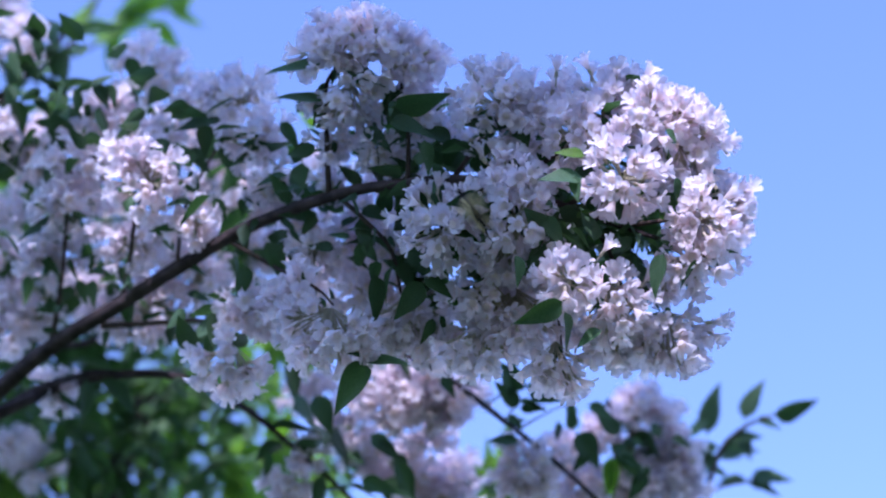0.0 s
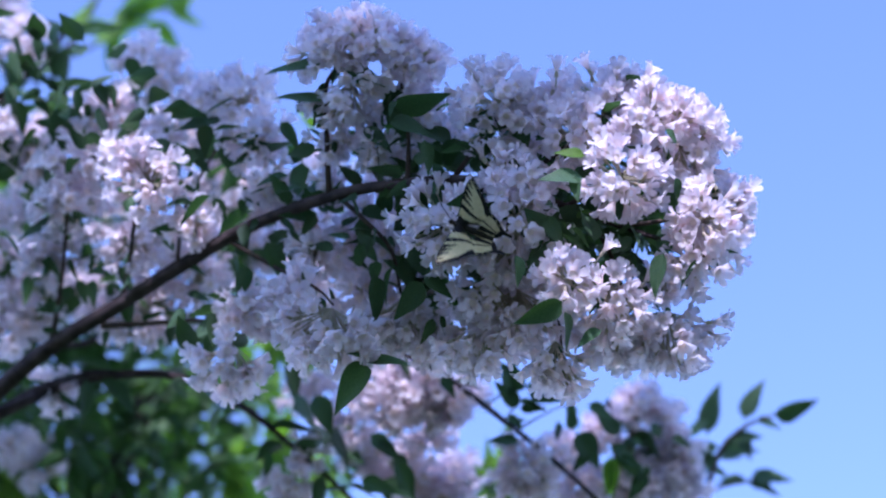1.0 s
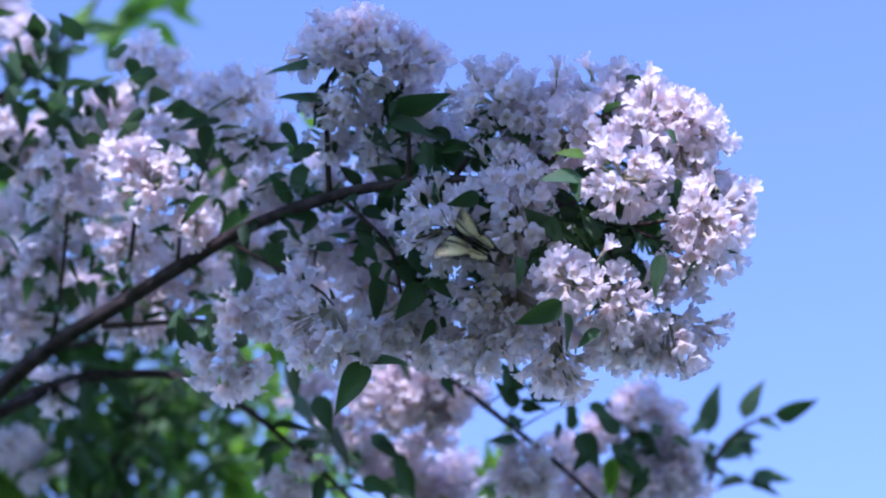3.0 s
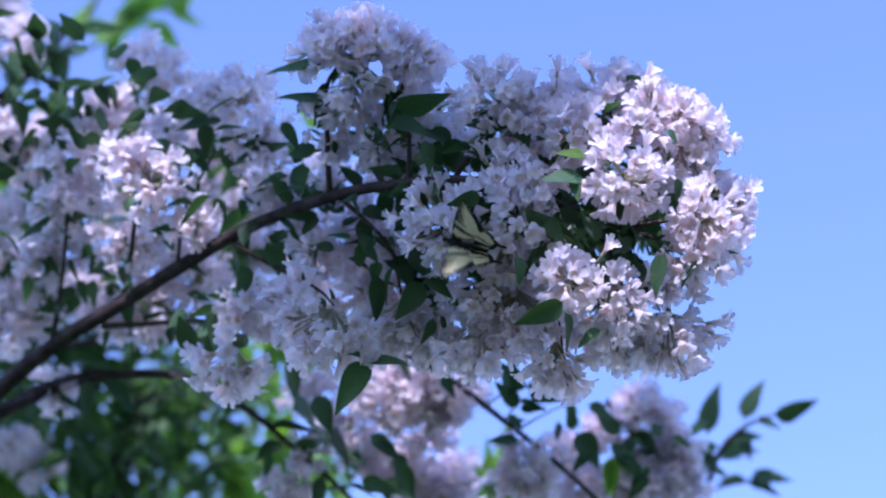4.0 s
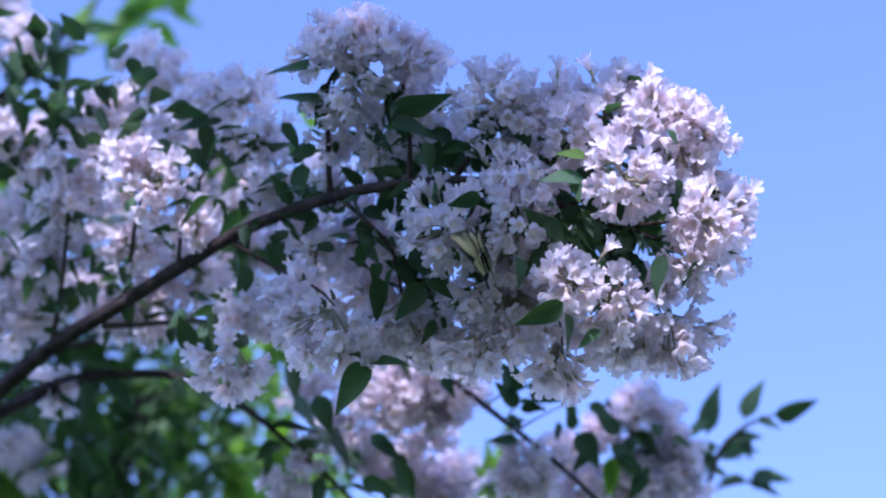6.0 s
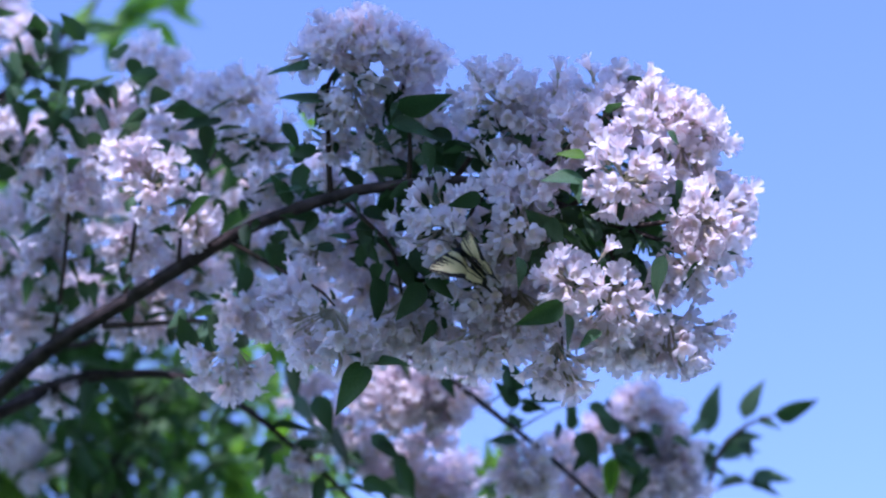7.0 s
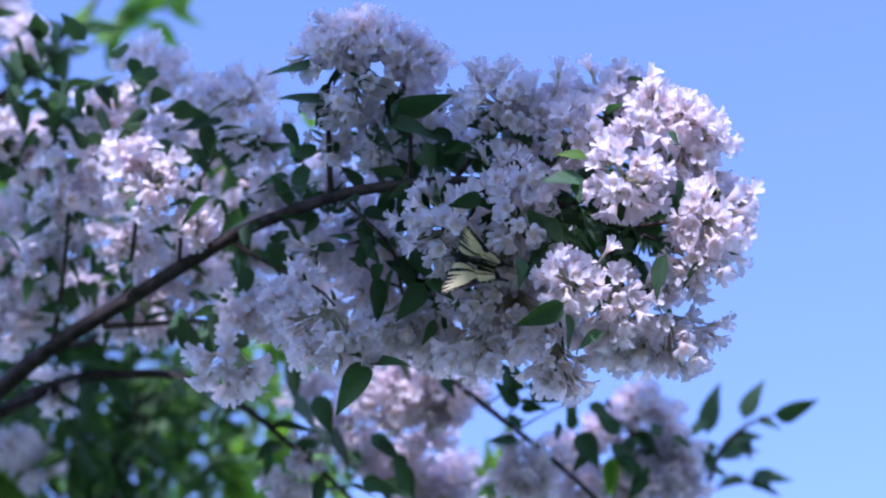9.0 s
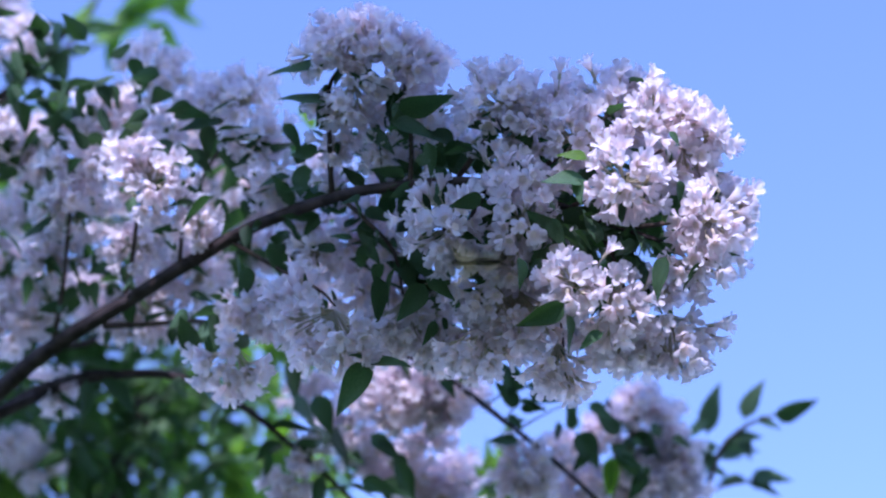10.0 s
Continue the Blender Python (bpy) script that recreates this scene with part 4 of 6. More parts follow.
leaf(shoot, at(0.239, -0.183, 0.400), at(0.263, -0.180, 0.400), way(0, 0.9, 0.4))
leaf(shoot, at(0.251, -0.171, 0.410), at(0.271, -0.166, 0.410), way(0, 0.5, 0.8))
leaf(shoot, at(0.234, -0.188, 0.400), at(0.218, -0.172, 0.400), way(0, 0.5, 0.8))
leaf(shoot, at(0.236, -0.192, 0.400), at(0.250, -0.199, 0.400), way(0, 0.6, 0.8))
leaf(shoot, at(0.272, -0.202, 0.420), at(0.310, -0.200, 0.420), way(0, 0.8, 0.6))
leaf(shoot, at(0.267, -0.204, 0.420), at(0.241, -0.204, 0.420), way(0, 0.8, 0.6))
leaf(shoot, at(0.270, -0.207, 0.420), at(0.300, -0.215, 0.420), way(0, 0.8, 0.6))
branch(shoot, [at(0.232, -0.212, 0.400), at(0.251, -0.207, 0.410), at(0.277, -0.204, 0.420)], 0.0015, 0.0008, "twig", TWIG, 6)

# ---- blossom and leaves behind, to the bush's heart ----
back = thing("flowering_branch", (-1.0, 2.3, 0.0), "shaded inner branch with faded pink blossom", "flowering branch", GROUP)
branch(back, [Vector((-1.0, 2.3, 0.0)), Vector((-0.98, 2.3, 1.2)), at(-0.686, -0.245, 0.550), at(-0.538, -0.031, 0.500), at(-0.438, 0.097, 0.450), at(-0.361, 0.160, 0.420), at(-0.326, 0.200, 0.420)], 0.010, 0.002, sides=8)
cluster(back, at(-0.372, 0.181, 0.400), way(0, 0.4, 0.9), 0.030)
cluster(back, at(-0.391, 0.210, 0.420), way(-0.2, 0.7, 0.7), 0.024)
cluster(back, at(-0.368, 0.093, 0.380), way(0, 0, 1), 0.030)
cluster(back, at(-0.380, 0.033, 0.450), way(0, 0.4, 0.9), 0.026)
cluster(back, at(-0.309, 0.108, 0.380), way(0, 0.2, 1), 0.028)
cluster(back, at(-0.288, 0.020, 0.400), way(0, 0, 1), 0.030)
cluster(back, at(-0.189, 0.070, 0.400), way(0, 0.2, 1), 0.028)
cluster(back, at(-0.222, 0.103, 0.380), way(0, 0.5, 1), 0.030)
cluster(back, at(-0.327, -0.040, 0.450), way(0, 0, 1), 0.030)
cluster(back, at(-0.165, -0.004, 0.400), way(0, 0, 1), 0.028)
sprig_leaves(back, [at(-0.438, 0.097, 0.450), at(-0.361, 0.160, 0.420), at(-0.321, 0.190, 0.420)], 18, 0.042, RND)
for i in range(15):
    u, v = RND.uniform(-0.42, -0.10), RND.uniform(-0.05, 0.11)
    cluster(back, at(u, v - 0.25 * max(0, u + 0.2), RND.uniform(0.2, 0.42)), way(RND.gauss(0, 0.4), RND.gauss(0.1, 0.4), 1), RND.uniform(0.022, 0.032))
leaf_cloud("foliage", back, [(at(-0.301, 0.053, 0.330), (0.16, 0.10, 0.12)), (at(-0.202, 0.028, 0.300), (0.14, 0.10, 0.10)), (at(-0.036, 0.068, 0.140), (0.05, 0.04, 0.04))], 170, 0.036, LEAVES, RND)

hedge = thing("background_bush", (-0.9, 2.6, 0.0), "dense dark green bush, rim leaves tinted as sunlit", "bush")
branch(hedge, [Vector((-0.9, 2.6, 0.0)), Vector((-0.85, 2.5, 1.2)), at(-0.347, -0.306, 0.600), at(-0.287, -0.175, 0.600), at(-0.255, -0.117, 0.650)], 0.02, 0.004, "trunk", sides=8)
branch(hedge, [at(-0.375, -0.350, 0.600), at(-0.406, -0.235, 0.650), at(-0.428, -0.149, 0.700), at(-0.433, -0.045, 0.700)], 0.012, 0.003, "limb", sides=8)
leaf_cloud("crown", hedge, [(at(-0.369, -0.197, 0.600), (0.13, 0.2, 0.10)), (at(-0.288, -0.224, 0.650), (0.11, 0.2, 0.09)), (at(-0.397, -0.131, 0.600), (0.10, 0.2, 0.07)), (at(-0.314, -0.142, 0.600), (0.09, 0.15, 0.05)), (at(-0.397, -0.284, 0.600), (0.22, 0.3, 0.09)), (at(-0.255, -0.291, 0.650), (0.14, 0.2, 0.07)), (at(-0.462, -0.017, 0.700), (0.07, 0.2, 0.09)), (at(-0.221, -0.136, 0.600), (0.07, 0.06, 0.03))], 1750, 0.030, LEAVES, RND)
# sunlight on these two leaf masses is put into their brighter colour
leaf_cloud("crown", hedge, [(at(-0.212, -0.246, 0.850), (0.06, 0.06, 0.035)), (at(-0.150, -0.227, 0.850), (0.06, 0.06, 0.05)), (at(-0.175, -0.103, 0.700), (0.03, 0.04, 0.02)), (at(-0.218, -0.028, 0.700), (0.03, 0.04, 0.025)), (at(-0.445, 0.012, 0.700), (0.04, 0.1, 0.08)), (at(-0.403, -0.208, 0.500), (0.02, 0.04, 0.02)), (at(0.047, -0.236, 0.600), (0.03, 0.04, 0.015)), (at(-0.028, -0.099, 0.500), (0.01, 0.02, 0.006)), (at(-0.273, -0.175, 0.900), (0.12, 0.06, 0.05)), (at(-0.342, -0.264, 0.900), (0.2, 0.06, 0.05))], 330, 0.05, FRESH_OR_SUNLIT, RND, label="leaves tinted bright yellow-green for sunlight")
leaf_cloud("sprays", hedge, [(at(-0.185, -0.209, 0.500), (0.028, 0.03, 0.022)), (at(-0.149, -0.087, 0.450), (0.014, 0.02, 0.010)), (at(-0.191, -0.025, 0.450), (0.016, 0.02, 0.012)), (at(-0.414, 0.011, 0.550), (0.025, 0.05, 0.05)), (at(-0.400, -0.213, 0.500), (0.014, 0.03, 0.012)), (at(0.053, -0.226, 0.500), (0.02, 0.02, 0.008)), (at(-0.024, -0.094, 0.400), (0.006, 0.01, 0.004)), (at(-0.114, 0.104, 0.450), (0.008, 0.01, 0.005))], 130, 0.036, FRESH_OR_SUNLIT, RND, label="leaves tinted bright yellow-green for sunlight")
cluster(hedge, at(-0.400, -0.187, 0.500), way(0, 0.3, 1), 0.024)
cluster(hedge, at(-0.368, -0.194, 0.460), way(0, 0.2, 1), 0.025)
cluster(hedge, at(-0.376, -0.174, 0.420), way(-0.1, 0.2, 1), 0.018)

# ---- the tree at the edge, with fresh leaves ----
tree = thing("young_tree", (-1.5, 2.9, 0.0), "young tree with bright yellow-green leaves in full sun", "tree")
branch(tree, [Vector((-1.5, 2.9, 0.0)), Vector((-1.45, 2.85, 1.2)), Vector((-1.1, 2.5, 2.0)), at(-0.501, 0.084, 0.800), at(-0.434, 0.181, 0.800), at(-0.393, 0.223, 0.800), at(-0.357, 0.289, 0.800)], 0.012, 0.0012, "trunk", sides=10)
branch(tree, [at(-0.411, 0.199, 0.800), at(-0.358, 0.220, 0.780), at(-0.317, 0.250, 0.780), at(-0.269, 0.250, 0.780)], 0.0018, 0.0008, "limb", sides=6)
leaf(tree, at(-0.395, 0.220, 0.800), at(-0.370, 0.276, 0.800), way(-0.6, 0.2, 0.8), True)
leaf(tree, at(-0.368, 0.218, 0.780), at(-0.309, 0.250, 0.780), way(-0.3, 0.7, 0.7), True)
leaf(tree, at(-0.338, 0.248, 0.780), at(-0.299, 0.276, 0.780), way(-0.3, 0.7, 0.7), True)
leaf(tree, at(-0.346, 0.220, 0.780), at(-0.358, 0.188, 0.780), way(-0.5, 0.4, 0.8), True)
leaf(tree, at(-0.311, 0.238, 0.780), at(-0.275, 0.212, 0.780), way(-0.2, 0.6, 0.8), True)
leaf(tree, at(-0.287, 0.248, 0.780), at(-0.249, 0.238, 0.780), way(0, 0.8, 0.6), True)
leaf(tree, at(-0.281, 0.253, 0.780), at(-0.261, 0.270, 0.780), way(0.3, 0.6, 0.8), True)
leaf(tree, at(-0.381, 0.238, 0.800), at(-0.332, 0.228, 0.800), way(0, 0.7, 0.7), True)
leaf(tree, at(-0.320, 0.248, 0.780), at(-0.269, 0.270, 0.780), way(0, 0.7, 0.7), True)
leaf(tree, at(-0.405, 0.211, 0.800), at(-0.434, 0.187, 0.800), way(0, 0.6, 0.8), True)
leaf(tree, at(-0.341, 0.226, 0.780), at(-0.358, 0.186, 0.780), way(-0.4, 0.4, 0.9), True)
leaf(tree, at(-0.291, 0.261, 0.800), at(-0.264, 0.240, 0.800), way(0.1, 0.6, 0.8), True)
leaf(tree, at(-0.300, 0.228, 0.800), at(-0.276, 0.210, 0.800), way(0.1, 0.6, 0.8), True)
leaf(tree, at(-0.332, 0.239, 0.780), at(-0.311, 0.269, 0.780), way(-0.3, 0.5, 0.9), True)
leaf(tree, at(-0.348, 0.245, 0.780), at(-0.308, 0.249, 0.780), way(0, 0.7, 0.8), True)
leaf(tree, at(-0.280, 0.277, 0.800), at(-0.273, 0.245, 0.800), way(-0.3, 0.4, 0.9), True)
leaf_cloud("crown", tree, [(at(-0.647, 0.298, 0.440), (0.15, 0.15, 0.15)), (at(-0.640, 0.159, 0.700), (0.13, 0.15, 0.15)), (at(-0.182, 0.120, 0.800), (0.012, 0.03, 0.008))], 200, 0.05, FRESH_OR_SUNLIT, RND)

# ---- unseen tree added over the camera to shade all but a few blossom patches ----
shade = thing("added_shade_tree", (-1.3, -2.4, 0.0), "unseen leafy tree added overhead to shade the blossom", "tree")
branch(shade, [Vector((-1.3, -2.4, 0.0)), Vector((-1.28, -2.35, 1.8)), Vector((-1.15, -2.1, 3.2)), Vector((-0.9, -1.5, 4.3)), Vector((-0.5, -0.6, 4.9))], 0.11, 0.03, "trunk", sides=12)
branch(shade, [Vector((-1.15, -2.1, 3.0)), Vector((-1.0, -1.6, 3.4)), Vector((-0.85, -1.1, 3.6)), Vector((-0.7, -0.7, 3.7))], 0.03, 0.008, "limb")
branch(shade, [Vector((-1.1, -2.0, 3.3)), Vector((-0.3, -1.9, 4.2)), Vector((0.6, -1.7, 4.7)), Vector((1.4, -1.5, 4.9))], 0.035, 0.010, "limb")
# beams where the crown is cut open for sun, or kept close for shade
GAPS, CLOSE, FIRM = [], [], []
FIRM.append((at(-0.365, 0.100, 0.370), 0.03))
FIRM.append((at(-0.240, 0.143, 0.300), 0.05))
FIRM.append((at(-0.154, 0.103, 0.160), 0.03))
FIRM.append((at(-0.182, 0.107, 0.180), 0.02))
FIRM.append((at(-0.377, 0.188, 0.400), 0.05))
FIRM.append((at(0.060, 0.078, 0.010), 0.026))
FIRM.append((at(-0.076, -0.031, 0.020), 0.05))
FIRM.append((at(-0.057, 0.040, 0.050), 0.03))
GAPS.append((at(0.128, 0.054, -0.020), 0.026))
GAPS.append((at(0.170, 0.077, 0.000), 0.048))
GAPS.append((at(0.199, 0.016, 0.030), 0.03))
GAPS.append((at(0.177, 0.004, -0.020), 0.048))
GAPS.append((at(0.168, 0.100, 0.000), 0.03))
GAPS.append((at(0.198, 0.051, 0.020), 0.03))
GAPS.append((at(0.093, -0.016, -0.055), 0.020))
GAPS.append((at(0.116, 0.016, -0.020), 0.010))
GAPS.append((at(0.150, 0.042, -0.020), 0.052))
GAPS.append((at(-0.216, 0.053, 0.130), 0.060))
GAPS.append((at(-0.040, 0.158, 0.050), -0.008))
GAPS.append((at(-0.085, 0.140, 0.050), -0.014))
GAPS.append((at(-0.199, 0.028, 0.130), 0.05))
GAPS.append((at(-0.011, -0.155, 0.320), 0.040))
GAPS.append((at(-0.377, 0.036, 0.450), 0.04))
GAPS.append((at(0.077, 0.053, -0.080), 0.016))
GAPS.append((at(-0.184, 0.019, 0.130), 0.02))
GAPS.append((at(-0.060, -0.165, 0.340), 0.045))
GAPS.append((at(-0.020, -0.185, 0.340), 0.045))
GAPS.append((at(-0.107, -0.119, 0.340), 0.04))
GAPS.append((at(-0.330, 0.245, 0.790), 0.12))
GAPS.append((at(-0.138, -0.178, 0.250), 0.03))
GAPS.append((at(-0.212, -0.246, 0.850), 0.07))
GAPS.append((at(-0.150, -0.227, 0.850), 0.07))
GAPS.append((at(-0.175, -0.103, 0.700), 0.03))
GAPS.append((at(-0.218, -0.028, 0.700), 0.03))
GAPS.append((at(-0.398, -0.187, 0.500), 0.02))
GAPS.append((at(-0.236, -0.038, 0.340), 0.05))
GAPS.append((at(-0.347, -0.038, 0.350), 0.04))
GAPS.append((at(-0.187, -0.208, 0.500), 0.05))
GAPS.append((at(-0.149, -0.086, 0.450), 0.03))
GAPS.append((at(-0.192, -0.025, 0.450), 0.03))
GAPS.append((at(-0.413, 0.011, 0.550), 0.05))
GAPS.append((at(-0.319, -0.018, 0.300), 0.04))
CLOSE.append((at(0.264, -0.162, 0.400), 0.07))
GAPS.append((at(0.150, -0.160, 0.330), 0.0))
CLOSE.append((at(-0.120, -0.048, 0.080), 0.06))
CLOSE.append((at(0.025, 0.016, 0.000), 0.080))
CLOSE.append((at(-0.026, -0.032, 0.070), 0.06))
CLOSE.append((at(0.026, -0.047, 0.030), 0.05))
CLOSE.append((at(0.152, -0.071, 0.000), 0.025))
CLOSE.append((at(0.083, -0.077, 0.000), 0.03))


def off_beam(q, c):
    d = q - c
    return (d - SUN_WAY * d.dot(SUN_WAY)).length


def shading(q):
    if any(off_beam(q, c) < r for c, r in FIRM):
        return q.z >= 2.6
    if q.z < 2.6 or any(off_beam(q, c) < r + 0.03 for c, r in GAPS):
        return False
    return any(off_beam(q, c) < r for c, r in CLOSE) or noise.noise(q * 5.0) > 0.10


CROWN = HEART.translation + SUN_WAY * 2.6
leaf_cloud("crown", shade, [(CROWN + Vector((-0.1, 0, 0)), (0.60, 0.40, 0.40))], 15500, 0.055, LEAVES, RND, shading)
# wider crown, clear of the sun's beam, added to cut skylight on the blossom
leaf_cloud("crown", shade, [(Vector((-1.0, -2.6, 4.6)), (2.4, 1.2, 1.6)), (Vector((1.4, -2.2, 4.4)), (1.8, 1.2, 1.4)), (Vector((1.6, -0.4, 4.6)), (1.0, 1.0, 0.9))], 2600, 0.20, LEAVES, RND, lambda q: off_beam(q, HEART.translation) > 1.2)

# ---- unseen trees added behind the camera, closing the garden and cutting low skylight ----
for x, y, wide in ((-5.2, -1.0, 1.6), (-4.2, -4.6, 1.9), (-1.4, -5.6, 1.9), (1.6, -5.4, 1.9), (4.4, -4.2, 1.9), (5.4, -0.8, 1.7)):
    border = thing("added_border_tree", (x, y, 0.0), "unseen dense green tree added to block low skylight", "tree", "trees round the lawn")
    branch(border, [Vector((x, y, 0.0)), Vector((x + 0.1, y, 1.2)), Vector((x - 0.05, y + 0.1, 2.6)), Vector((x, y, 3.6))], 0.12, 0.03, "trunk", sides=10)
    leaf_cloud("crown", border, [(Vector((x, y, 2.2)), (wide, wide * 0.8, 1.9)), (Vector((x + 0.3, y, 3.4)), (wide * 0.6, wide * 0.6, 1.0))], 620, 0.30, LEAVES, RND)

# ---- the butterfly ----
CREAM = thin("wing_cream", (0.63, 0.55, 0.30), (0.71, 0.63, 0.38), (1.0, 0.95, 0.80), 0.35, 0.6, 0.1, 250)
BLACK = thin("wing_black", (0.012, 0.011, 0.012), (0.028, 0.025, 0.026), (1.0, 1.0, 1.0), 0.15, 0.6, 0.15, 250)
FUR = solid("body_fur", (0.012, 0.010, 0.010), (0.045, 0.035, 0.025), 0.9, 900, 1.0, 0.0006)


def edge(points, n):
    """n + 1 places at even steps along a smooth line."""
    line = spline([Vector((x, y, 0)) for x, y in points], 30)
    run = [0.0]
    for a, b in zip(line, line[1:]):
        run.append(run[-1] + (b - a).length)
    return [Vector([float(np.interp(run[-1] * i / n, run, [q[k] for q in line])) for k in range(3)]) for i in range(n + 1)]


def forewing(side):
    """Pale wing with five tapering bars from its fore edge and a spotted dark hem; in millimetres until the end."""
    n, m = 46, 30
    fore = edge([(1.5, 5.5), (12, 9.2), (25, 12.8), (33, 14.0), (38, 13.2)], n)
    hem = edge([(1.5, 0.5), (9, -5), (17.5, -7.0), (25.5, -0.5), (33, 7.2), (38, 12.8)], n)
    hem_line = edge([(17.5, -7.0), (25.5, -0.5), (33, 7.2), (38, 13.0)], 36)
    bars = []
    for s, w, run in ((0.08, 3.6, 1.0), (0.40, 1.5, 0.90), (0.57, 1.5, 0.30), (0.69, 1.5, 0.24), (0.80, 1.4, 0.19), (0.90, 1.2, 0.14)):
        a = fore[int(s * n)]
        d = Vector((3.5, -21, 0)) - a
        bars.append((a, d.normalized(), w, d.length * run))
    verts, faces, slots = [], [], []
    for i in range(n + 1):
        for k in range(m + 1):
            q = fore[i].lerp(hem[i], k / m)
            verts.append((side * q.x, q.y, 1.6 * math.sin(math.pi * k / m) * (1 - i / n) + 0.02 * q.x))
    for i in range(n):
        for k in range(m):
            a = i * (m + 1) + k
            f = (a, a + 1, a + m + 2, a + m + 1)
            faces.append(f if side < 0 else f[::-1])
            q = fore[i].lerp(hem[i], (k + 0.5) / m).lerp(fore[i + 1].lerp(hem[i + 1], (k + 0.5) / m), 0.5)
            dark = k < 1 or q.x < 3.2
            for p, d, w, run in bars:
                along = (q - p).dot(d)
                across = ((q - p) - d * along).length
                dark = dark or (along < run and across < w * (1 - along / run) ** 0.9)
            gap, near = min(((q - h).length, j) for j, h in enumerate(hem_line))
            if gap < 1.9 + 0.7 * (1 - near / 36):
                dark = not (0.6 < gap < 1.1 and near % 5 == 1)
            slots.append(1 if dark else 0)
    return mesh_of("forewing", [tuple(0.00117 * c for c in v) for v in verts], faces, [CREAM, BLACK], slots)


def hindwing(side):
    """Rounded wing with a broad dark spotted hem and a narrow tail."""
    rim = edge([(0.2, 4), (9, 1.5), (16.8, -5.0), (16.6, -9.5), (13.8, -14.5), (10.4, -18.0), (8.4, -21.5), (7.8, -25.5), (5.8, -25.5), (5.6, -21.0), (3.4, -20.5), (0.5, -17), (0.2, -6)], 90)
    heart = Vector((6, -7, 0))
    m = 16
    verts, faces, slots = [], [], []
    for i, q in enumerate(rim):
        for k in range(m + 1):
            p = heart.lerp(q, k / m)
            verts.append((side * p.x, p.y, -0.5 - 0.01 * p.x))
    for i in range(len(rim) - 1):
        for k in range(m):
            a = i * (m + 1) + k
            f = (a, a + 1, a + m + 2, a + m + 1)
            faces.append(f if side > 0 else f[::-1])
            p = heart.lerp(rim[i], (k + 0.5) / m)
            outer = p.y < 2 - 0.1 * p.x and p.x > 4
            dark = p.x < 1.5 or (outer and k >= m - 3) or p.y < -17.5
            for x, y, w in ((4.4, 6.5, 3.0), (16.5, 10.4, 0.9)):
                a, d = Vector((x, y, 0)), Vector((3.5, -21, 0)) - Vector((x, y, 0))
                along = (p - a).dot(d.normalized()) / d.length
                dark = dark or (0 < along < 1 and (p - a).cross(d.normalized()).length < w * (1 - along) ** 0.6)
            if outer and k == m - 2 and i % 6 in (1, 2) and p.y > -17:
                dark = False
            slots.append(1 if dark else 0)
    return mesh_of("hindwing", [tuple(0.00117 * c for c in v) for v in verts], faces, [CREAM, BLACK], slots)


def lathe(name, profile, mat, sides=12):
    """A round body along y."""
    verts, faces = [], []
    for y, r, z in profile:
        for k in range(sides):
            a = 2 * math.pi * k / sides
            verts.append((0.00117 * r * math.cos(a), 0.00117 * y, 0.00117 * (z + r * math.sin(a))))
    for i in range(len(profile) - 1):
        for k in range(sides):
            a, b = i * sides + k, i * sides + (k + 1) % sides
            faces.append((a, b, b + sides, a + sides))
    faces.append(tuple(range(sides)))
    faces.append(tuple(range(len(verts) - sides, len(verts)))[::-1])
    return mesh_of(name, verts, faces, [mat])


butterfly = new("butterfly")
tagged(butterfly, "pale yellow swallowtail butterfly with black tiger stripes feeding on blossom", "butterfly")
WORLD[butterfly] = Matrix.Identity(4)
part("thorax", lathe("thorax", [(7.0, 0.8, -1), (6.2, 1.7, -1), (4.5, 2.3, -1), (2, 2.5, -1), (-0.5, 2.1, -1), (-2, 1.4, -1)], FUR), butterfly)
part("abdomen", lathe("abdomen", [(-1.5, 1.5, -0.8), (-4, 2.1, -0.9), (-8, 2.3, -1.1), (-12, 2.1, -1.4), (-16, 1.5, -1.7), (-18.5, 0.4, -1.8)], FUR), butterfly)
part("head", lathe("head", [(6.6, 0.7, -1), (7.4, 1.4, -1), (8.5, 1.5, -1.1), (9.4, 0.9, -1.3), (9.7, 0.3, -1.4)], FUR), butterfly)
for side in (-1, 1):
    part("antenna", tube_mesh("antenna", [Vector((side * 0.0006, 0.009, -0.0005)), Vector((side * 0.003, 0.014, 0.002)), Vector((side * 0.006, 0.019, 0.003)), Vector((side * 0.008, 0.022, 0.003))], 0.00018, 0.0004, FUR, 6, 5, 0.0), butterfly)
    for y0, x1, y1 in ((0.005, 0.006, 0.010), (0.002, 0.007, 0.001), (-0.001, 0.006, -0.006)):
        part("leg", tube_mesh("leg", [Vector((side * 0.00117, y0, -0.003)), Vector((side * x1 * 0.7, (y0 + y1) / 2, -0.004)), Vector((side * x1, y1, -0.010))], 0.0003, 0.00015, FUR, 5, 4, 0.0), butterfly)
part("proboscis", tube_mesh("proboscis", [Vector((0, 0.0095, -0.0015)), Vector((0, 0.013, -0.004)), Vector((0, 0.015, -0.010))], 0.0002, 0.00012, FUR, 5, 5, 0.0), butterfly)
right_wings = [part("forewing", forewing(1), butterfly, Matrix.Identity(4), "cream wing with black stripes"), part("hindwing", hindwing(1), butterfly, Matrix.Identity(4), "cream wing with black hem and tail")]
left_wings = [part("forewing", forewing(-1), butterfly, Matrix.Identity(4), "cream wing with black stripes"), part("hindwing", hindwing(-1), butterfly, Matrix.Identity(4), "cream wing with black hem and tail")]


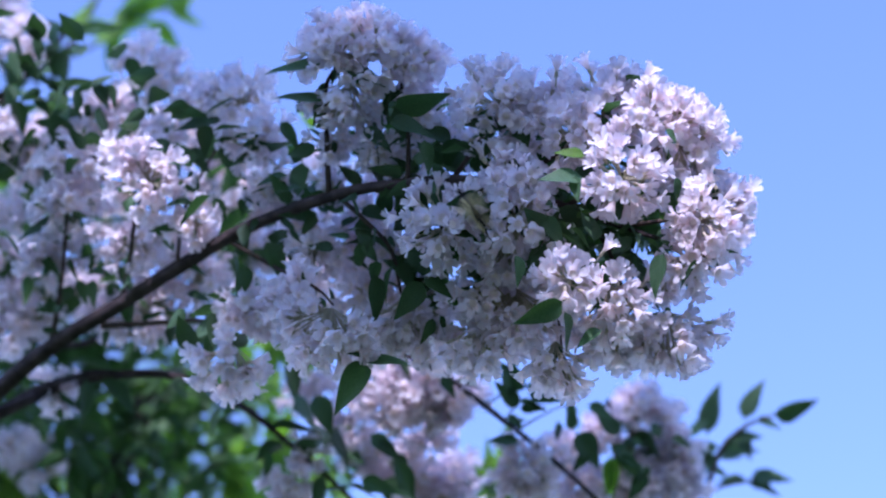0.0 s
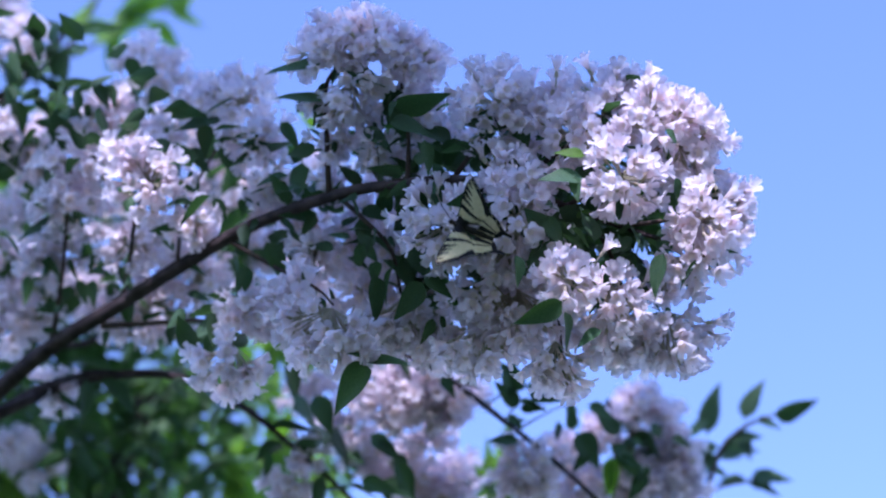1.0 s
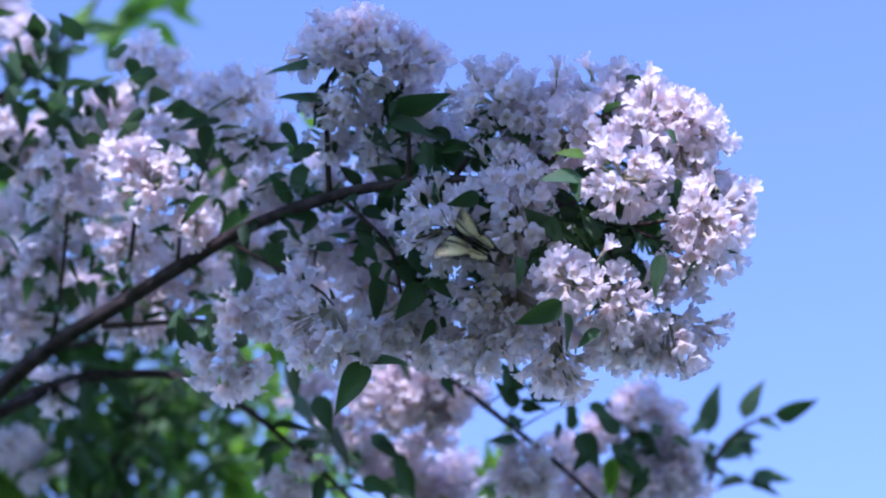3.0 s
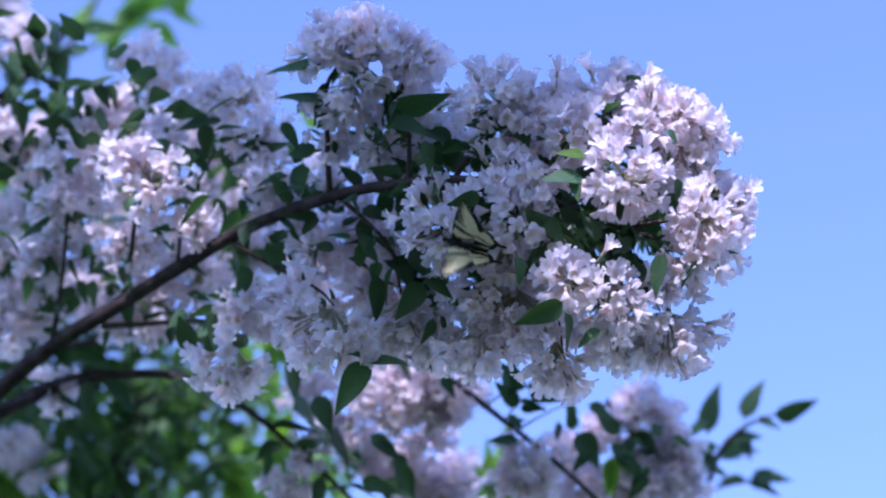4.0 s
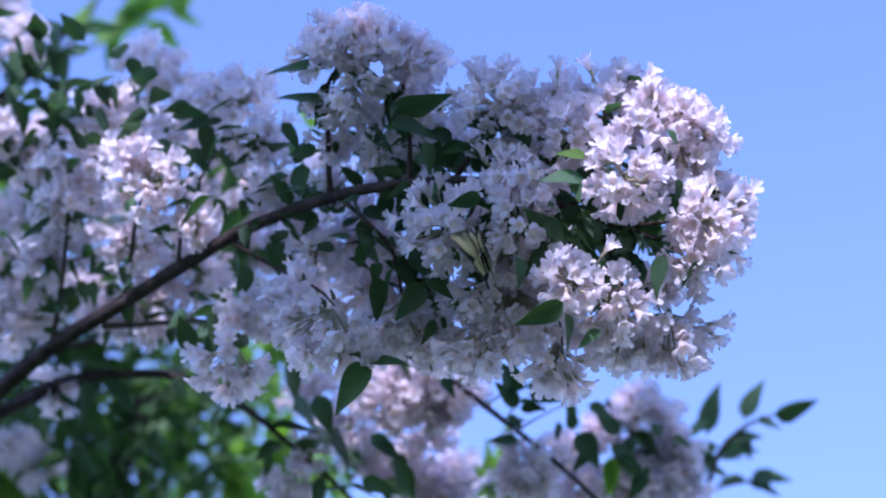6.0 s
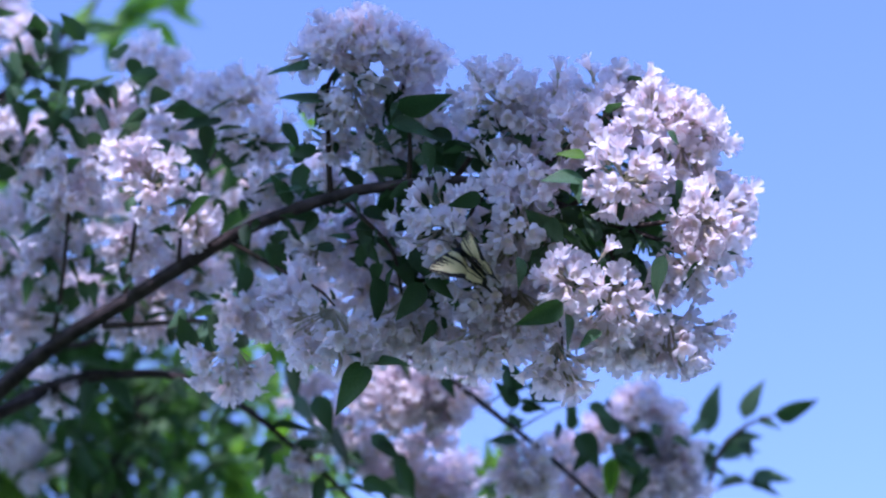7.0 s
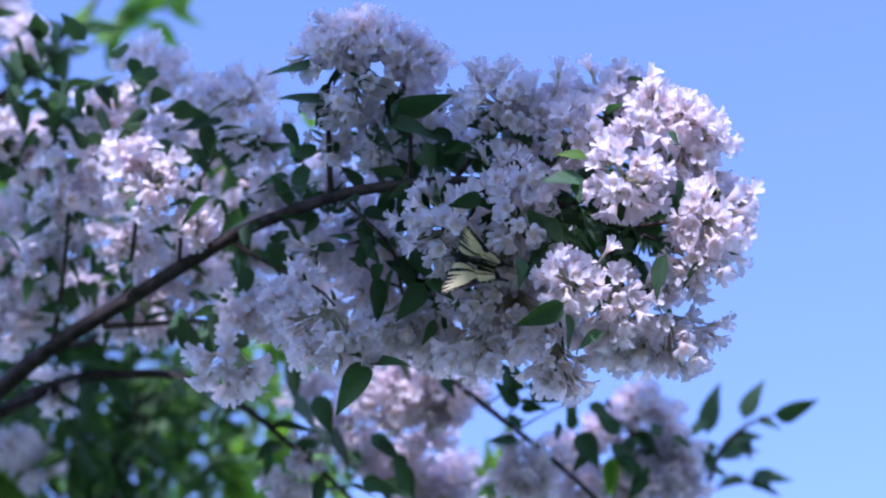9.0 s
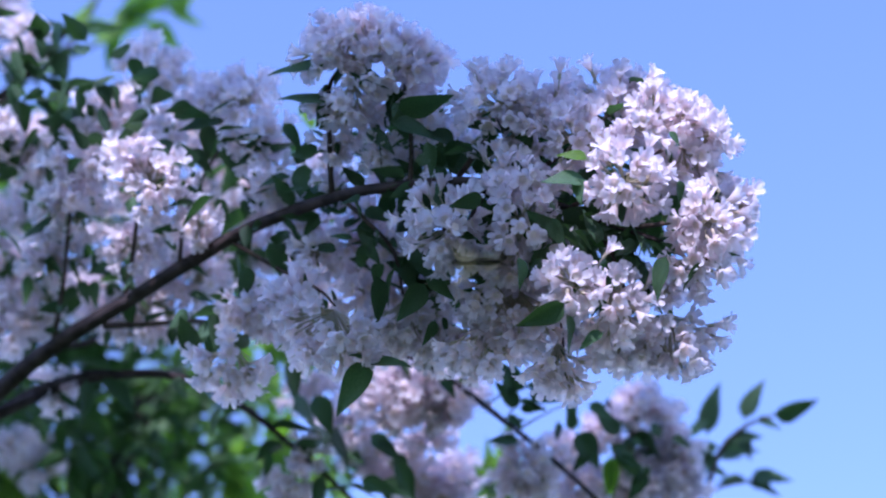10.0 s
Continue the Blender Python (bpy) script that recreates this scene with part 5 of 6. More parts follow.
def flights():
    walk(butterfly, [
        (0, pose(0.0162, 0.9943, 2.4357, 159, -22, -29)),
        (0.1, pose(0.0229, 0.9936, 2.4364, 158, -17, -24)),
        (0.2, pose(0.0182, 0.9922, 2.4380, 155, -25, -31)),
        (0.3, pose(0.0076, 0.9933, 2.4367, 168, -31, -41)),
        (0.4, pose(0.0199, 0.9970, 2.4327, 159, -14, -24)),
        (0.5, pose(0.0277, 1.0085, 2.4200, 146, -28, -38)),
        (0.6, pose(0.0211, 1.0057, 2.4230, 167, -38, -53)),
        (0.7, pose(0.0188, 1.0072, 2.4214, 175, -39, -67)),
        (0.8, pose(0.0211, 1.0083, 2.4201, 173, -34, -56)),
        (0.9, pose(0.0170, 1.0035, 2.4255, 172, -37, -56)),
        (1, pose(0.0145, 1.0050, 2.4237, 169, -42, -58)),
        (1.1, pose(0.0185, 1.0071, 2.4214, 171, -42, -61)),
        (1.2, pose(0.0208, 1.0063, 2.4223, 179, -42, -64)),
        (1.3, pose(0.0175, 1.0044, 2.4245, 163, -43, -57)),
        (1.4, pose(0.0055, 0.9994, 2.4301, 161, -28, -36)),
        (1.5, pose(0.0086, 1.0057, 2.4230, 155, -30, -44)),
        (1.6, pose(0.0168, 1.0104, 2.4178, 173, -40, -58)),
        (1.7, pose(0.0147, 1.0110, 2.4171, 176, -41, -61)),
        (1.8, pose(0.0113, 1.0079, 2.4206, 169, -42, -51)),
        (1.9, pose(0.0080, 1.0062, 2.4225, 164, -38, -46)),
        (2, pose(0.0054, 1.0028, 2.4262, 155, -29, -25)),
        (2.1, pose(-0.0028, 1.0023, 2.4268, 165, -39, -45)),
        (2.2, pose(0.0020, 1.0002, 2.4292, 162, -30, -29)),
        (2.3, pose(0.0072, 1.0048, 2.4240, 164, -33, -45)),
        (2.4, pose(0.0087, 0.9999, 2.4295, 162, -19, -21)),
        (2.5, pose(0.0046, 1.0036, 2.4253, 158, -29, -32)),
        (2.6, pose(0.0069, 1.0080, 2.4205, 161, -38, -46)),
        (2.7, pose(0.0078, 1.0109, 2.4173, 167, -42, -56)),
        (2.8, pose(0.0102, 1.0093, 2.4190, 165, -40, -54)),
        (2.9, pose(0.0119, 1.0085, 2.4199, 163, -38, -52)),
        (3, pose(0.0128, 1.0086, 2.4198, 161, -36, -50)),
        (3.1, pose(0.0122, 1.0095, 2.4188, 160, -35, -49)),
        (3.2, pose(0.0103, 1.0106, 2.4176, 160, -36, -48)),
        (3.3, pose(0.0084, 1.0108, 2.4173, 160, -36, -48)),
        (3.4, pose(0.0072, 1.0102, 2.4180, 160, -37, -48)),
        (3.5, pose(0.0060, 1.0089, 2.4196, 161, -39, -49)),
        (3.6, pose(0.0050, 1.0076, 2.4210, 163, -43, -50)),
        (3.7, pose(0.0046, 1.0071, 2.4215, 166, -46, -52)),
        (3.8, pose(0.0023, 1.0082, 2.4203, 168, -50, -54)),
        (3.9, pose(0.0078, 1.0094, 2.4190, 173, -46, -59)),
        (4, pose(0.0107, 1.0119, 2.4161, -180, -42, -67)),
        (4.2, pose(0.0111, 1.0188, 2.4084, -156, -37, -95)),
        (4.5, pose(0.0215, 1.0084, 2.4200, 150, -4, -22)),
        (4.6, pose(0.0215, 1.0084, 2.4200, 145, 7, -10)),
        (4.7, pose(0.0265, 1.0086, 2.4198, 141, 15, -8)),
        (4.8, pose(0.0275, 1.0104, 2.4178, 141, 18, -10)),
        (4.9, pose(0.0239, 1.0090, 2.4194, 141, 19, -11)),
        (5, pose(0.0219, 1.0100, 2.4182, 140, 14, -16)),
        (5.1, pose(0.0242, 1.0107, 2.4175, 144, 16, -14)),
        (5.2, pose(0.0271, 1.0121, 2.4159, 143, 18, -12)),
        (5.3, pose(0.0261, 1.0121, 2.4159, 143, 16, -12)),
        (5.4, pose(0.0274, 1.0118, 2.4163, 141, 13, -12)),
        (5.5, pose(0.0234, 1.0098, 2.4184, 137, 10, -12)),
        (5.6, pose(0.0252, 1.0104, 2.4178, 141, 11, -10)),
        (5.7, pose(0.0224, 1.0104, 2.4178, 143, 7, -10)),
        (5.8, pose(0.0239, 1.0100, 2.4182, 143, 4, -13)),
        (5.9, pose(0.0248, 1.0102, 2.4180, 143, 1, -17)),
        (6, pose(0.0248, 1.0114, 2.4167, 143, -2, -20)),
        (6.1, pose(0.0238, 1.0132, 2.4147, 144, -5, -24)),
        (6.2, pose(0.0222, 1.0149, 2.4128, 144, -8, -27)),
        (6.3, pose(0.0207, 1.0158, 2.4118, 145, -11, -30)),
        (6.4, pose(0.0198, 1.0157, 2.4119, 146, -15, -34)),
        (6.5, pose(0.0187, 1.0156, 2.4121, 148, -19, -39)),
        (6.6, pose(0.0180, 1.0159, 2.4117, 152, -26, -44)),
        (6.7, pose(0.0177, 1.0171, 2.4105, 155, -33, -48)),
        (6.8, pose(0.0157, 1.0197, 2.4075, 160, -40, -55)),
        (6.9, pose(0.0122, 1.0178, 2.4096, 158, -33, -42)),
        (7, pose(0.0147, 1.0162, 2.4114, 154, -22, -37)),
        (7.1, pose(0.0171, 1.0165, 2.4111, 155, -19, -39)),
        (7.2, pose(0.0172, 1.0158, 2.4118, 153, -14, -33)),
        (7.3, pose(0.0159, 1.0098, 2.4184, 142, 8, -8)),
        (7.4, pose(0.0114, 1.0094, 2.4189, 136, 5, -5)),
        (7.5, pose(0.0108, 1.0093, 2.4190, 129, 5, -4)),
        (7.6, pose(0.0120, 1.0080, 2.4205, 137, 4, -2)),
        (7.7, pose(0.0040, 1.0074, 2.4212, 139, -15, -14)),
        (7.8, pose(0.0154, 1.0140, 2.4137, 153, -16, -24)),
        (7.9, pose(0.0196, 1.0167, 2.4108, 154, -19, -38)),
        (8, pose(0.0189, 1.0168, 2.4107, 157, -20, -44)),
        (8.1, pose(0.0203, 1.0168, 2.4107, 155, -20, -43)),
        (8.2, pose(0.0181, 1.0171, 2.4103, 155, -23, -44)),
        (8.3, pose(0.0176, 1.0161, 2.4114, 151, -23, -41)),
        (8.4, pose(0.0211, 1.0151, 2.4126, 146, -15, -35)),
        (8.5, pose(0.0158, 1.0103, 2.4179, 149, -6, -24)),
        (8.6, pose(0.0153, 1.0136, 2.4143, 154, -18, -35)),
        (8.7, pose(0.0142, 1.0138, 2.4140, 167, -32, -49)),
        (8.8, pose(0.0212, 1.0203, 2.4067, 174, -41, -69)),
        (8.9, pose(0.0171, 1.0194, 2.4078, 172, -41, -63)),
        (9, pose(0.0154, 1.0185, 2.4088, 173, -39, -64)),
        (9.1, pose(0.0199, 1.0179, 2.4094, -176, -42, -81)),
        (9.2, pose(0.0210, 1.0212, 2.4058, -171, -46, -88)),
        (9.3, pose(0.0235, 1.0209, 2.4061, -173, -46, -88)),
        (9.4, pose(0.0153, 1.0183, 2.4090, -166, -44, -91)),
        (9.5, pose(0.0183, 1.0165, 2.4110, 172, -40, -61)),
        (9.6, pose(0.0160, 1.0165, 2.4110, 174, -39, -69)),
        (9.7, pose(0.0158, 1.0156, 2.4120, 173, -37, -66)),
        (9.9, pose(0.0171, 1.0167, 2.4108, 175, -38, -65)),
        (10, pose(0.0169, 1.0201, 2.4071, -174, -44, -90)),
    ])
    for wing in right_wings:
        walk(wing, [
        (0, pose(0, 0, 0, 0, -76, 0)), (0.033, pose(0, 0, 0, 0, -53, 0)), (0.067, pose(0, 0, 0, 0, -45, 0)), (0.1, pose(0, 0, 0, 0, -68, 0)),
        (0.133, pose(0, 0, 0, 0, -91, 0)), (0.167, pose(0, 0, 0, 0, -90, 0)), (0.2, pose(0, 0, 0, 0, -67, 0)), (0.233, pose(0, 0, 0, 0, -44, 0)),
        (0.267, pose(0, 0, 0, 0, -51, 0)), (0.3, pose(0, 0, 0, 0, -74, 0)), (0.333, pose(0, 0, 0, 0, -97, 0)), (0.367, pose(0, 0, 0, 0, -100, 0)),
        (0.4, pose(0, 0, 0, 0, -77, 0)), (0.433, pose(0, 0, 0, 0, -54, 0)), (0.467, pose(0, 0, 0, 0, -52, 0)), (0.5, pose(0, 0, 0, 0, -75, 0)),
        (0.533, pose(0, 0, 0, 0, -98, 0)), (0.6, pose(0, 0, 0, 0, -53, 0)), (0.7, pose(0, 0, 0, 0, -50, 0)), (0.8, pose(0, 0, 0, 0, -58, 0)),
        (0.9, pose(0, 0, 0, 0, -50, 0)), (1, pose(0, 0, 0, 0, -43, 0)), (1.1, pose(0, 0, 0, 0, -44, 0)), (1.2, pose(0, 0, 0, 0, -44, 0)),
        (1.267, pose(0, 0, 0, 0, -52, 0)), (1.3, pose(0, 0, 0, 0, -75, 0)), (1.333, pose(0, 0, 0, 0, -99, 0)), (1.367, pose(0, 0, 0, 0, -89, 0)),
        (1.4, pose(0, 0, 0, 0, -78, 0)), (1.433, pose(0, 0, 0, 0, -66, 0)), (1.467, pose(0, 0, 0, 0, -57, 0)), (1.5, pose(0, 0, 0, 0, -69, 0)),
        (1.533, pose(0, 0, 0, 0, -80, 0)), (1.6, pose(0, 0, 0, 0, -53, 0)), (1.7, pose(0, 0, 0, 0, -54, 0)), (1.8, pose(0, 0, 0, 0, -51, 0)),
        (1.9, pose(0, 0, 0, 0, -51, 0)), (1.967, pose(0, 0, 0, 0, -77, 0)), (2, pose(0, 0, 0, 0, -66, 0)), (2.033, pose(0, 0, 0, 0, -55, 0)),
        (2.067, pose(0, 0, 0, 0, -49, 0)), (2.1, pose(0, 0, 0, 0, -61, 0)), (2.133, pose(0, 0, 0, 0, -74, 0)), (2.167, pose(0, 0, 0, 0, -91, 0)),
        (2.2, pose(0, 0, 0, 0, -79, 0)), (2.233, pose(0, 0, 0, 0, -67, 0)), (2.267, pose(0, 0, 0, 0, -54, 0)), (2.3, pose(0, 0, 0, 0, -66, 0)),
        (2.333, pose(0, 0, 0, 0, -78, 0)), (2.367, pose(0, 0, 0, 0, -91, 0)), (2.4, pose(0, 0, 0, 0, -78, 0)), (2.433, pose(0, 0, 0, 0, -65, 0)),
        (2.467, pose(0, 0, 0, 0, -57, 0)), (2.5, pose(0, 0, 0, 0, -68, 0)), (2.533, pose(0, 0, 0, 0, -80, 0)), (2.567, pose(0, 0, 0, 0, -72, 0)),
        (2.6, pose(0, 0, 0, 0, -60, 0)), (2.633, pose(0, 0, 0, 0, -47, 0)), (2.7, pose(0, 0, 0, 0, -58, 0)), (2.8, pose(0, 0, 0, 0, -59, 0)),
        (2.9, pose(0, 0, 0, 0, -80, 0)), (3, pose(0, 0, 0, 0, -64, 0)), (3.1, pose(0, 0, 0, 0, -56, 0)), (3.2, pose(0, 0, 0, 0, -78, 0)),
        (3.3, pose(0, 0, 0, 0, -83, 0)), (3.4, pose(0, 0, 0, 0, -65, 0)), (3.5, pose(0, 0, 0, 0, -52, 0)), (3.6, pose(0, 0, 0, 0, -73, 0)),
        (3.7, pose(0, 0, 0, 0, -60, 0)), (3.8, pose(0, 0, 0, 0, -53, 0)), (3.9, pose(0, 0, 0, 0, -61, 0)), (4, pose(0, 0, 0, 0, -48, 0)),
        (4.1, pose(0, 0, 0, 0, -50, 0)), (4.2, pose(0, 0, 0, 0, -62, 0)), (4.467, pose(0, 0, 0, 0, -76, 0)), (4.5, pose(0, 0, 0, 0, -66, 0)),
        (4.533, pose(0, 0, 0, 0, -74, 0)), (4.567, pose(0, 0, 0, 0, -82, 0)), (4.6, pose(0, 0, 0, 0, -70, 0)), (4.633, pose(0, 0, 0, 0, -58, 0)),
        (4.7, pose(0, 0, 0, 0, -68, 0)), (4.8, pose(0, 0, 0, 0, -68, 0)), (4.9, pose(0, 0, 0, 0, -65, 0)), (5, pose(0, 0, 0, 0, -61, 0)),
        (5.1, pose(0, 0, 0, 0, -64, 0)), (5.2, pose(0, 0, 0, 0, -66, 0)), (5.3, pose(0, 0, 0, 0, -69, 0)), (5.4, pose(0, 0, 0, 0, -71, 0)),
        (5.5, pose(0, 0, 0, 0, -70, 0)), (5.6, pose(0, 0, 0, 0, -74, 0)), (5.7, pose(0, 0, 0, 0, -74, 0)), (5.8, pose(0, 0, 0, 0, -73, 0)),
        (5.9, pose(0, 0, 0, 0, -83, 0)), (6, pose(0, 0, 0, 0, -75, 0)), (6.1, pose(0, 0, 0, 0, -65, 0)), (6.2, pose(0, 0, 0, 0, -83, 0)),
        (6.3, pose(0, 0, 0, 0, -83, 0)), (6.4, pose(0, 0, 0, 0, -75, 0)), (6.5, pose(0, 0, 0, 0, -63, 0)), (6.6, pose(0, 0, 0, 0, -82, 0)),
        (6.7, pose(0, 0, 0, 0, -73, 0)), (6.8, pose(0, 0, 0, 0, -66, 0)), (6.9, pose(0, 0, 0, 0, -68, 0)), (7, pose(0, 0, 0, 0, -64, 0)),
        (7.1, pose(0, 0, 0, 0, -65, 0)), (7.2, pose(0, 0, 0, 0, -65, 0)), (7.267, pose(0, 0, 0, 0, -60, 0)), (7.3, pose(0, 0, 0, 0, -71, 0)),
        (7.333, pose(0, 0, 0, 0, -83, 0)), (7.367, pose(0, 0, 0, 0, -80, 0)), (7.4, pose(0, 0, 0, 0, -74, 0)), (7.433, pose(0, 0, 0, 0, -66, 0)),
        (7.467, pose(0, 0, 0, 0, -70, 0)), (7.5, pose(0, 0, 0, 0, -80, 0)), (7.533, pose(0, 0, 0, 0, -88, 0)), (7.567, pose(0, 0, 0, 0, -86, 0)),
        (7.6, pose(0, 0, 0, 0, -76, 0)), (7.633, pose(0, 0, 0, 0, -66, 0)), (7.667, pose(0, 0, 0, 0, -53, 0)), (7.7, pose(0, 0, 0, 0, -65, 0)),
        (7.733, pose(0, 0, 0, 0, -77, 0)), (7.767, pose(0, 0, 0, 0, -77, 0)), (7.8, pose(0, 0, 0, 0, -66, 0)), (7.833, pose(0, 0, 0, 0, -54, 0)),
        (7.9, pose(0, 0, 0, 0, -64, 0)), (8, pose(0, 0, 0, 0, -63, 0)), (8.1, pose(0, 0, 0, 0, -65, 0)), (8.2, pose(0, 0, 0, 0, -63, 0)),
        (8.3, pose(0, 0, 0, 0, -56, 0)), (8.367, pose(0, 0, 0, 0, -82, 0)), (8.4, pose(0, 0, 0, 0, -70, 0)), (8.433, pose(0, 0, 0, 0, -58, 0)),
        (8.5, pose(0, 0, 0, 0, -73, 0)), (8.6, pose(0, 0, 0, 0, -71, 0)), (8.667, pose(0, 0, 0, 0, -46, 0)), (8.7, pose(0, 0, 0, 0, -58, 0)),
        (8.733, pose(0, 0, 0, 0, -70, 0)), (8.8, pose(0, 0, 0, 0, -53, 0)), (8.9, pose(0, 0, 0, 0, -53, 0)), (9, pose(0, 0, 0, 0, -57, 0)),
        (9.1, pose(0, 0, 0, 0, -54, 0)), (9.2, pose(0, 0, 0, 0, -50, 0)), (9.3, pose(0, 0, 0, 0, -54, 0)), (9.4, pose(0, 0, 0, 0, -49, 0)),
        (9.5, pose(0, 0, 0, 0, -51, 0)), (9.6, pose(0, 0, 0, 0, -51, 0)), (9.7, pose(0, 0, 0, 0, -54, 0)), (9.9, pose(0, 0, 0, 0, -55, 0)),
        (9.967, pose(0, 0, 0, 0, -99, 0)), (10, pose(0, 0, 0, 0, -76, 0)),
        ])
    for wing in left_wings:
        walk(wing, [
        (0, pose(0, 0, 0, 0, 83, 0)), (0.033, pose(0, 0, 0, 0, 60, 0)), (0.067, pose(0, 0, 0, 0, 36, 0)), (0.1, pose(0, 0, 0, 0, 59, 0)),
        (0.133, pose(0, 0, 0, 0, 82, 0)), (0.167, pose(0, 0, 0, 0, 92, 0)), (0.2, pose(0, 0, 0, 0, 69, 0)), (0.233, pose(0, 0, 0, 0, 46, 0)),
        (0.267, pose(0, 0, 0, 0, 63, 0)), (0.3, pose(0, 0, 0, 0, 86, 0)), (0.333, pose(0, 0, 0, 0, 109, 0)), (0.367, pose(0, 0, 0, 0, 81, 0)),
        (0.4, pose(0, 0, 0, 0, 58, 0)), (0.433, pose(0, 0, 0, 0, 35, 0)), (0.467, pose(0, 0, 0, 0, 55, 0)), (0.5, pose(0, 0, 0, 0, 78, 0)),
        (0.533, pose(0, 0, 0, 0, 101, 0)), (0.6, pose(0, 0, 0, 0, 60, 0)), (0.7, pose(0, 0, 0, 0, 53, 0)), (0.8, pose(0, 0, 0, 0, 52, 0)),
        (0.9, pose(0, 0, 0, 0, 48, 0)), (1, pose(0, 0, 0, 0, 48, 0)), (1.1, pose(0, 0, 0, 0, 46, 0)), (1.2, pose(0, 0, 0, 0, 42, 0)),
        (1.267, pose(0, 0, 0, 0, 61, 0)), (1.3, pose(0, 0, 0, 0, 84, 0)), (1.333, pose(0, 0, 0, 0, 107, 0)), (1.367, pose(0, 0, 0, 0, 82, 0)),
        (1.4, pose(0, 0, 0, 0, 71, 0)), (1.433, pose(0, 0, 0, 0, 59, 0)), (1.467, pose(0, 0, 0, 0, 53, 0)), (1.5, pose(0, 0, 0, 0, 66, 0)),
        (1.533, pose(0, 0, 0, 0, 77, 0)), (1.6, pose(0, 0, 0, 0, 58, 0)), (1.7, pose(0, 0, 0, 0, 58, 0)), (1.8, pose(0, 0, 0, 0, 55, 0)),
        (1.9, pose(0, 0, 0, 0, 56, 0)), (1.967, pose(0, 0, 0, 0, 74, 0)), (2, pose(0, 0, 0, 0, 62, 0)), (2.033, pose(0, 0, 0, 0, 50, 0)),
        (2.067, pose(0, 0, 0, 0, 59, 0)), (2.1, pose(0, 0, 0, 0, 71, 0)), (2.133, pose(0, 0, 0, 0, 84, 0)), (2.167, pose(0, 0, 0, 0, 88, 0)),
        (2.2, pose(0, 0, 0, 0, 76, 0)), (2.233, pose(0, 0, 0, 0, 64, 0)), (2.267, pose(0, 0, 0, 0, 61, 0)), (2.3, pose(0, 0, 0, 0, 73, 0)),
        (2.333, pose(0, 0, 0, 0, 85, 0)), (2.367, pose(0, 0, 0, 0, 79, 0)), (2.4, pose(0, 0, 0, 0, 67, 0)), (2.433, pose(0, 0, 0, 0, 55, 0)),
        (2.467, pose(0, 0, 0, 0, 61, 0)), (2.5, pose(0, 0, 0, 0, 73, 0)), (2.533, pose(0, 0, 0, 0, 85, 0)), (2.567, pose(0, 0, 0, 0, 78, 0)),
        (2.6, pose(0, 0, 0, 0, 66, 0)), (2.633, pose(0, 0, 0, 0, 54, 0)), (2.7, pose(0, 0, 0, 0, 61, 0)), (2.8, pose(0, 0, 0, 0, 61, 0)),
        (2.9, pose(0, 0, 0, 0, 81, 0)), (3, pose(0, 0, 0, 0, 64, 0)), (3.1, pose(0, 0, 0, 0, 56, 0)), (3.2, pose(0, 0, 0, 0, 79, 0)),
        (3.3, pose(0, 0, 0, 0, 83, 0)), (3.4, pose(0, 0, 0, 0, 67, 0)), (3.5, pose(0, 0, 0, 0, 56, 0)), (3.6, pose(0, 0, 0, 0, 79, 0)),
        (3.7, pose(0, 0, 0, 0, 67, 0)), (3.8, pose(0, 0, 0, 0, 61, 0)), (3.9, pose(0, 0, 0, 0, 63, 0)), (4, pose(0, 0, 0, 0, 60, 0)),
        (4.1, pose(0, 0, 0, 0, 58, 0)), (4.2, pose(0, 0, 0, 0, 60, 0)), (4.467, pose(0, 0, 0, 0, 70, 0)), (4.5, pose(0, 0, 0, 0, 60, 0)),
        (4.533, pose(0, 0, 0, 0, 68, 0)), (4.567, pose(0, 0, 0, 0, 79, 0)), (4.6, pose(0, 0, 0, 0, 67, 0)), (4.633, pose(0, 0, 0, 0, 55, 0)),
        (4.7, pose(0, 0, 0, 0, 65, 0)), (4.8, pose(0, 0, 0, 0, 66, 0)), (4.9, pose(0, 0, 0, 0, 62, 0)), (5, pose(0, 0, 0, 0, 64, 0)),
        (5.1, pose(0, 0, 0, 0, 63, 0)), (5.2, pose(0, 0, 0, 0, 65, 0)), (5.3, pose(0, 0, 0, 0, 69, 0)), (5.4, pose(0, 0, 0, 0, 70, 0)),
        (5.5, pose(0, 0, 0, 0, 72, 0)), (5.6, pose(0, 0, 0, 0, 72, 0)), (5.7, pose(0, 0, 0, 0, 79, 0)), (5.8, pose(0, 0, 0, 0, 77, 0)),
        (5.9, pose(0, 0, 0, 0, 83, 0)), (6, pose(0, 0, 0, 0, 77, 0)), (6.1, pose(0, 0, 0, 0, 67, 0)), (6.2, pose(0, 0, 0, 0, 83, 0)),
        (6.3, pose(0, 0, 0, 0, 83, 0)), (6.4, pose(0, 0, 0, 0, 74, 0)), (6.5, pose(0, 0, 0, 0, 61, 0)), (6.6, pose(0, 0, 0, 0, 84, 0)),
        (6.7, pose(0, 0, 0, 0, 73, 0)), (6.8, pose(0, 0, 0, 0, 67, 0)), (6.9, pose(0, 0, 0, 0, 82, 0)), (7, pose(0, 0, 0, 0, 64, 0)),
        (7.1, pose(0, 0, 0, 0, 63, 0)), (7.2, pose(0, 0, 0, 0, 69, 0)), (7.267, pose(0, 0, 0, 0, 52, 0)), (7.3, pose(0, 0, 0, 0, 64, 0)),
        (7.333, pose(0, 0, 0, 0, 75, 0)), (7.367, pose(0, 0, 0, 0, 63, 0)), (7.4, pose(0, 0, 0, 0, 51, 0)), (7.433, pose(0, 0, 0, 0, 39, 0)),
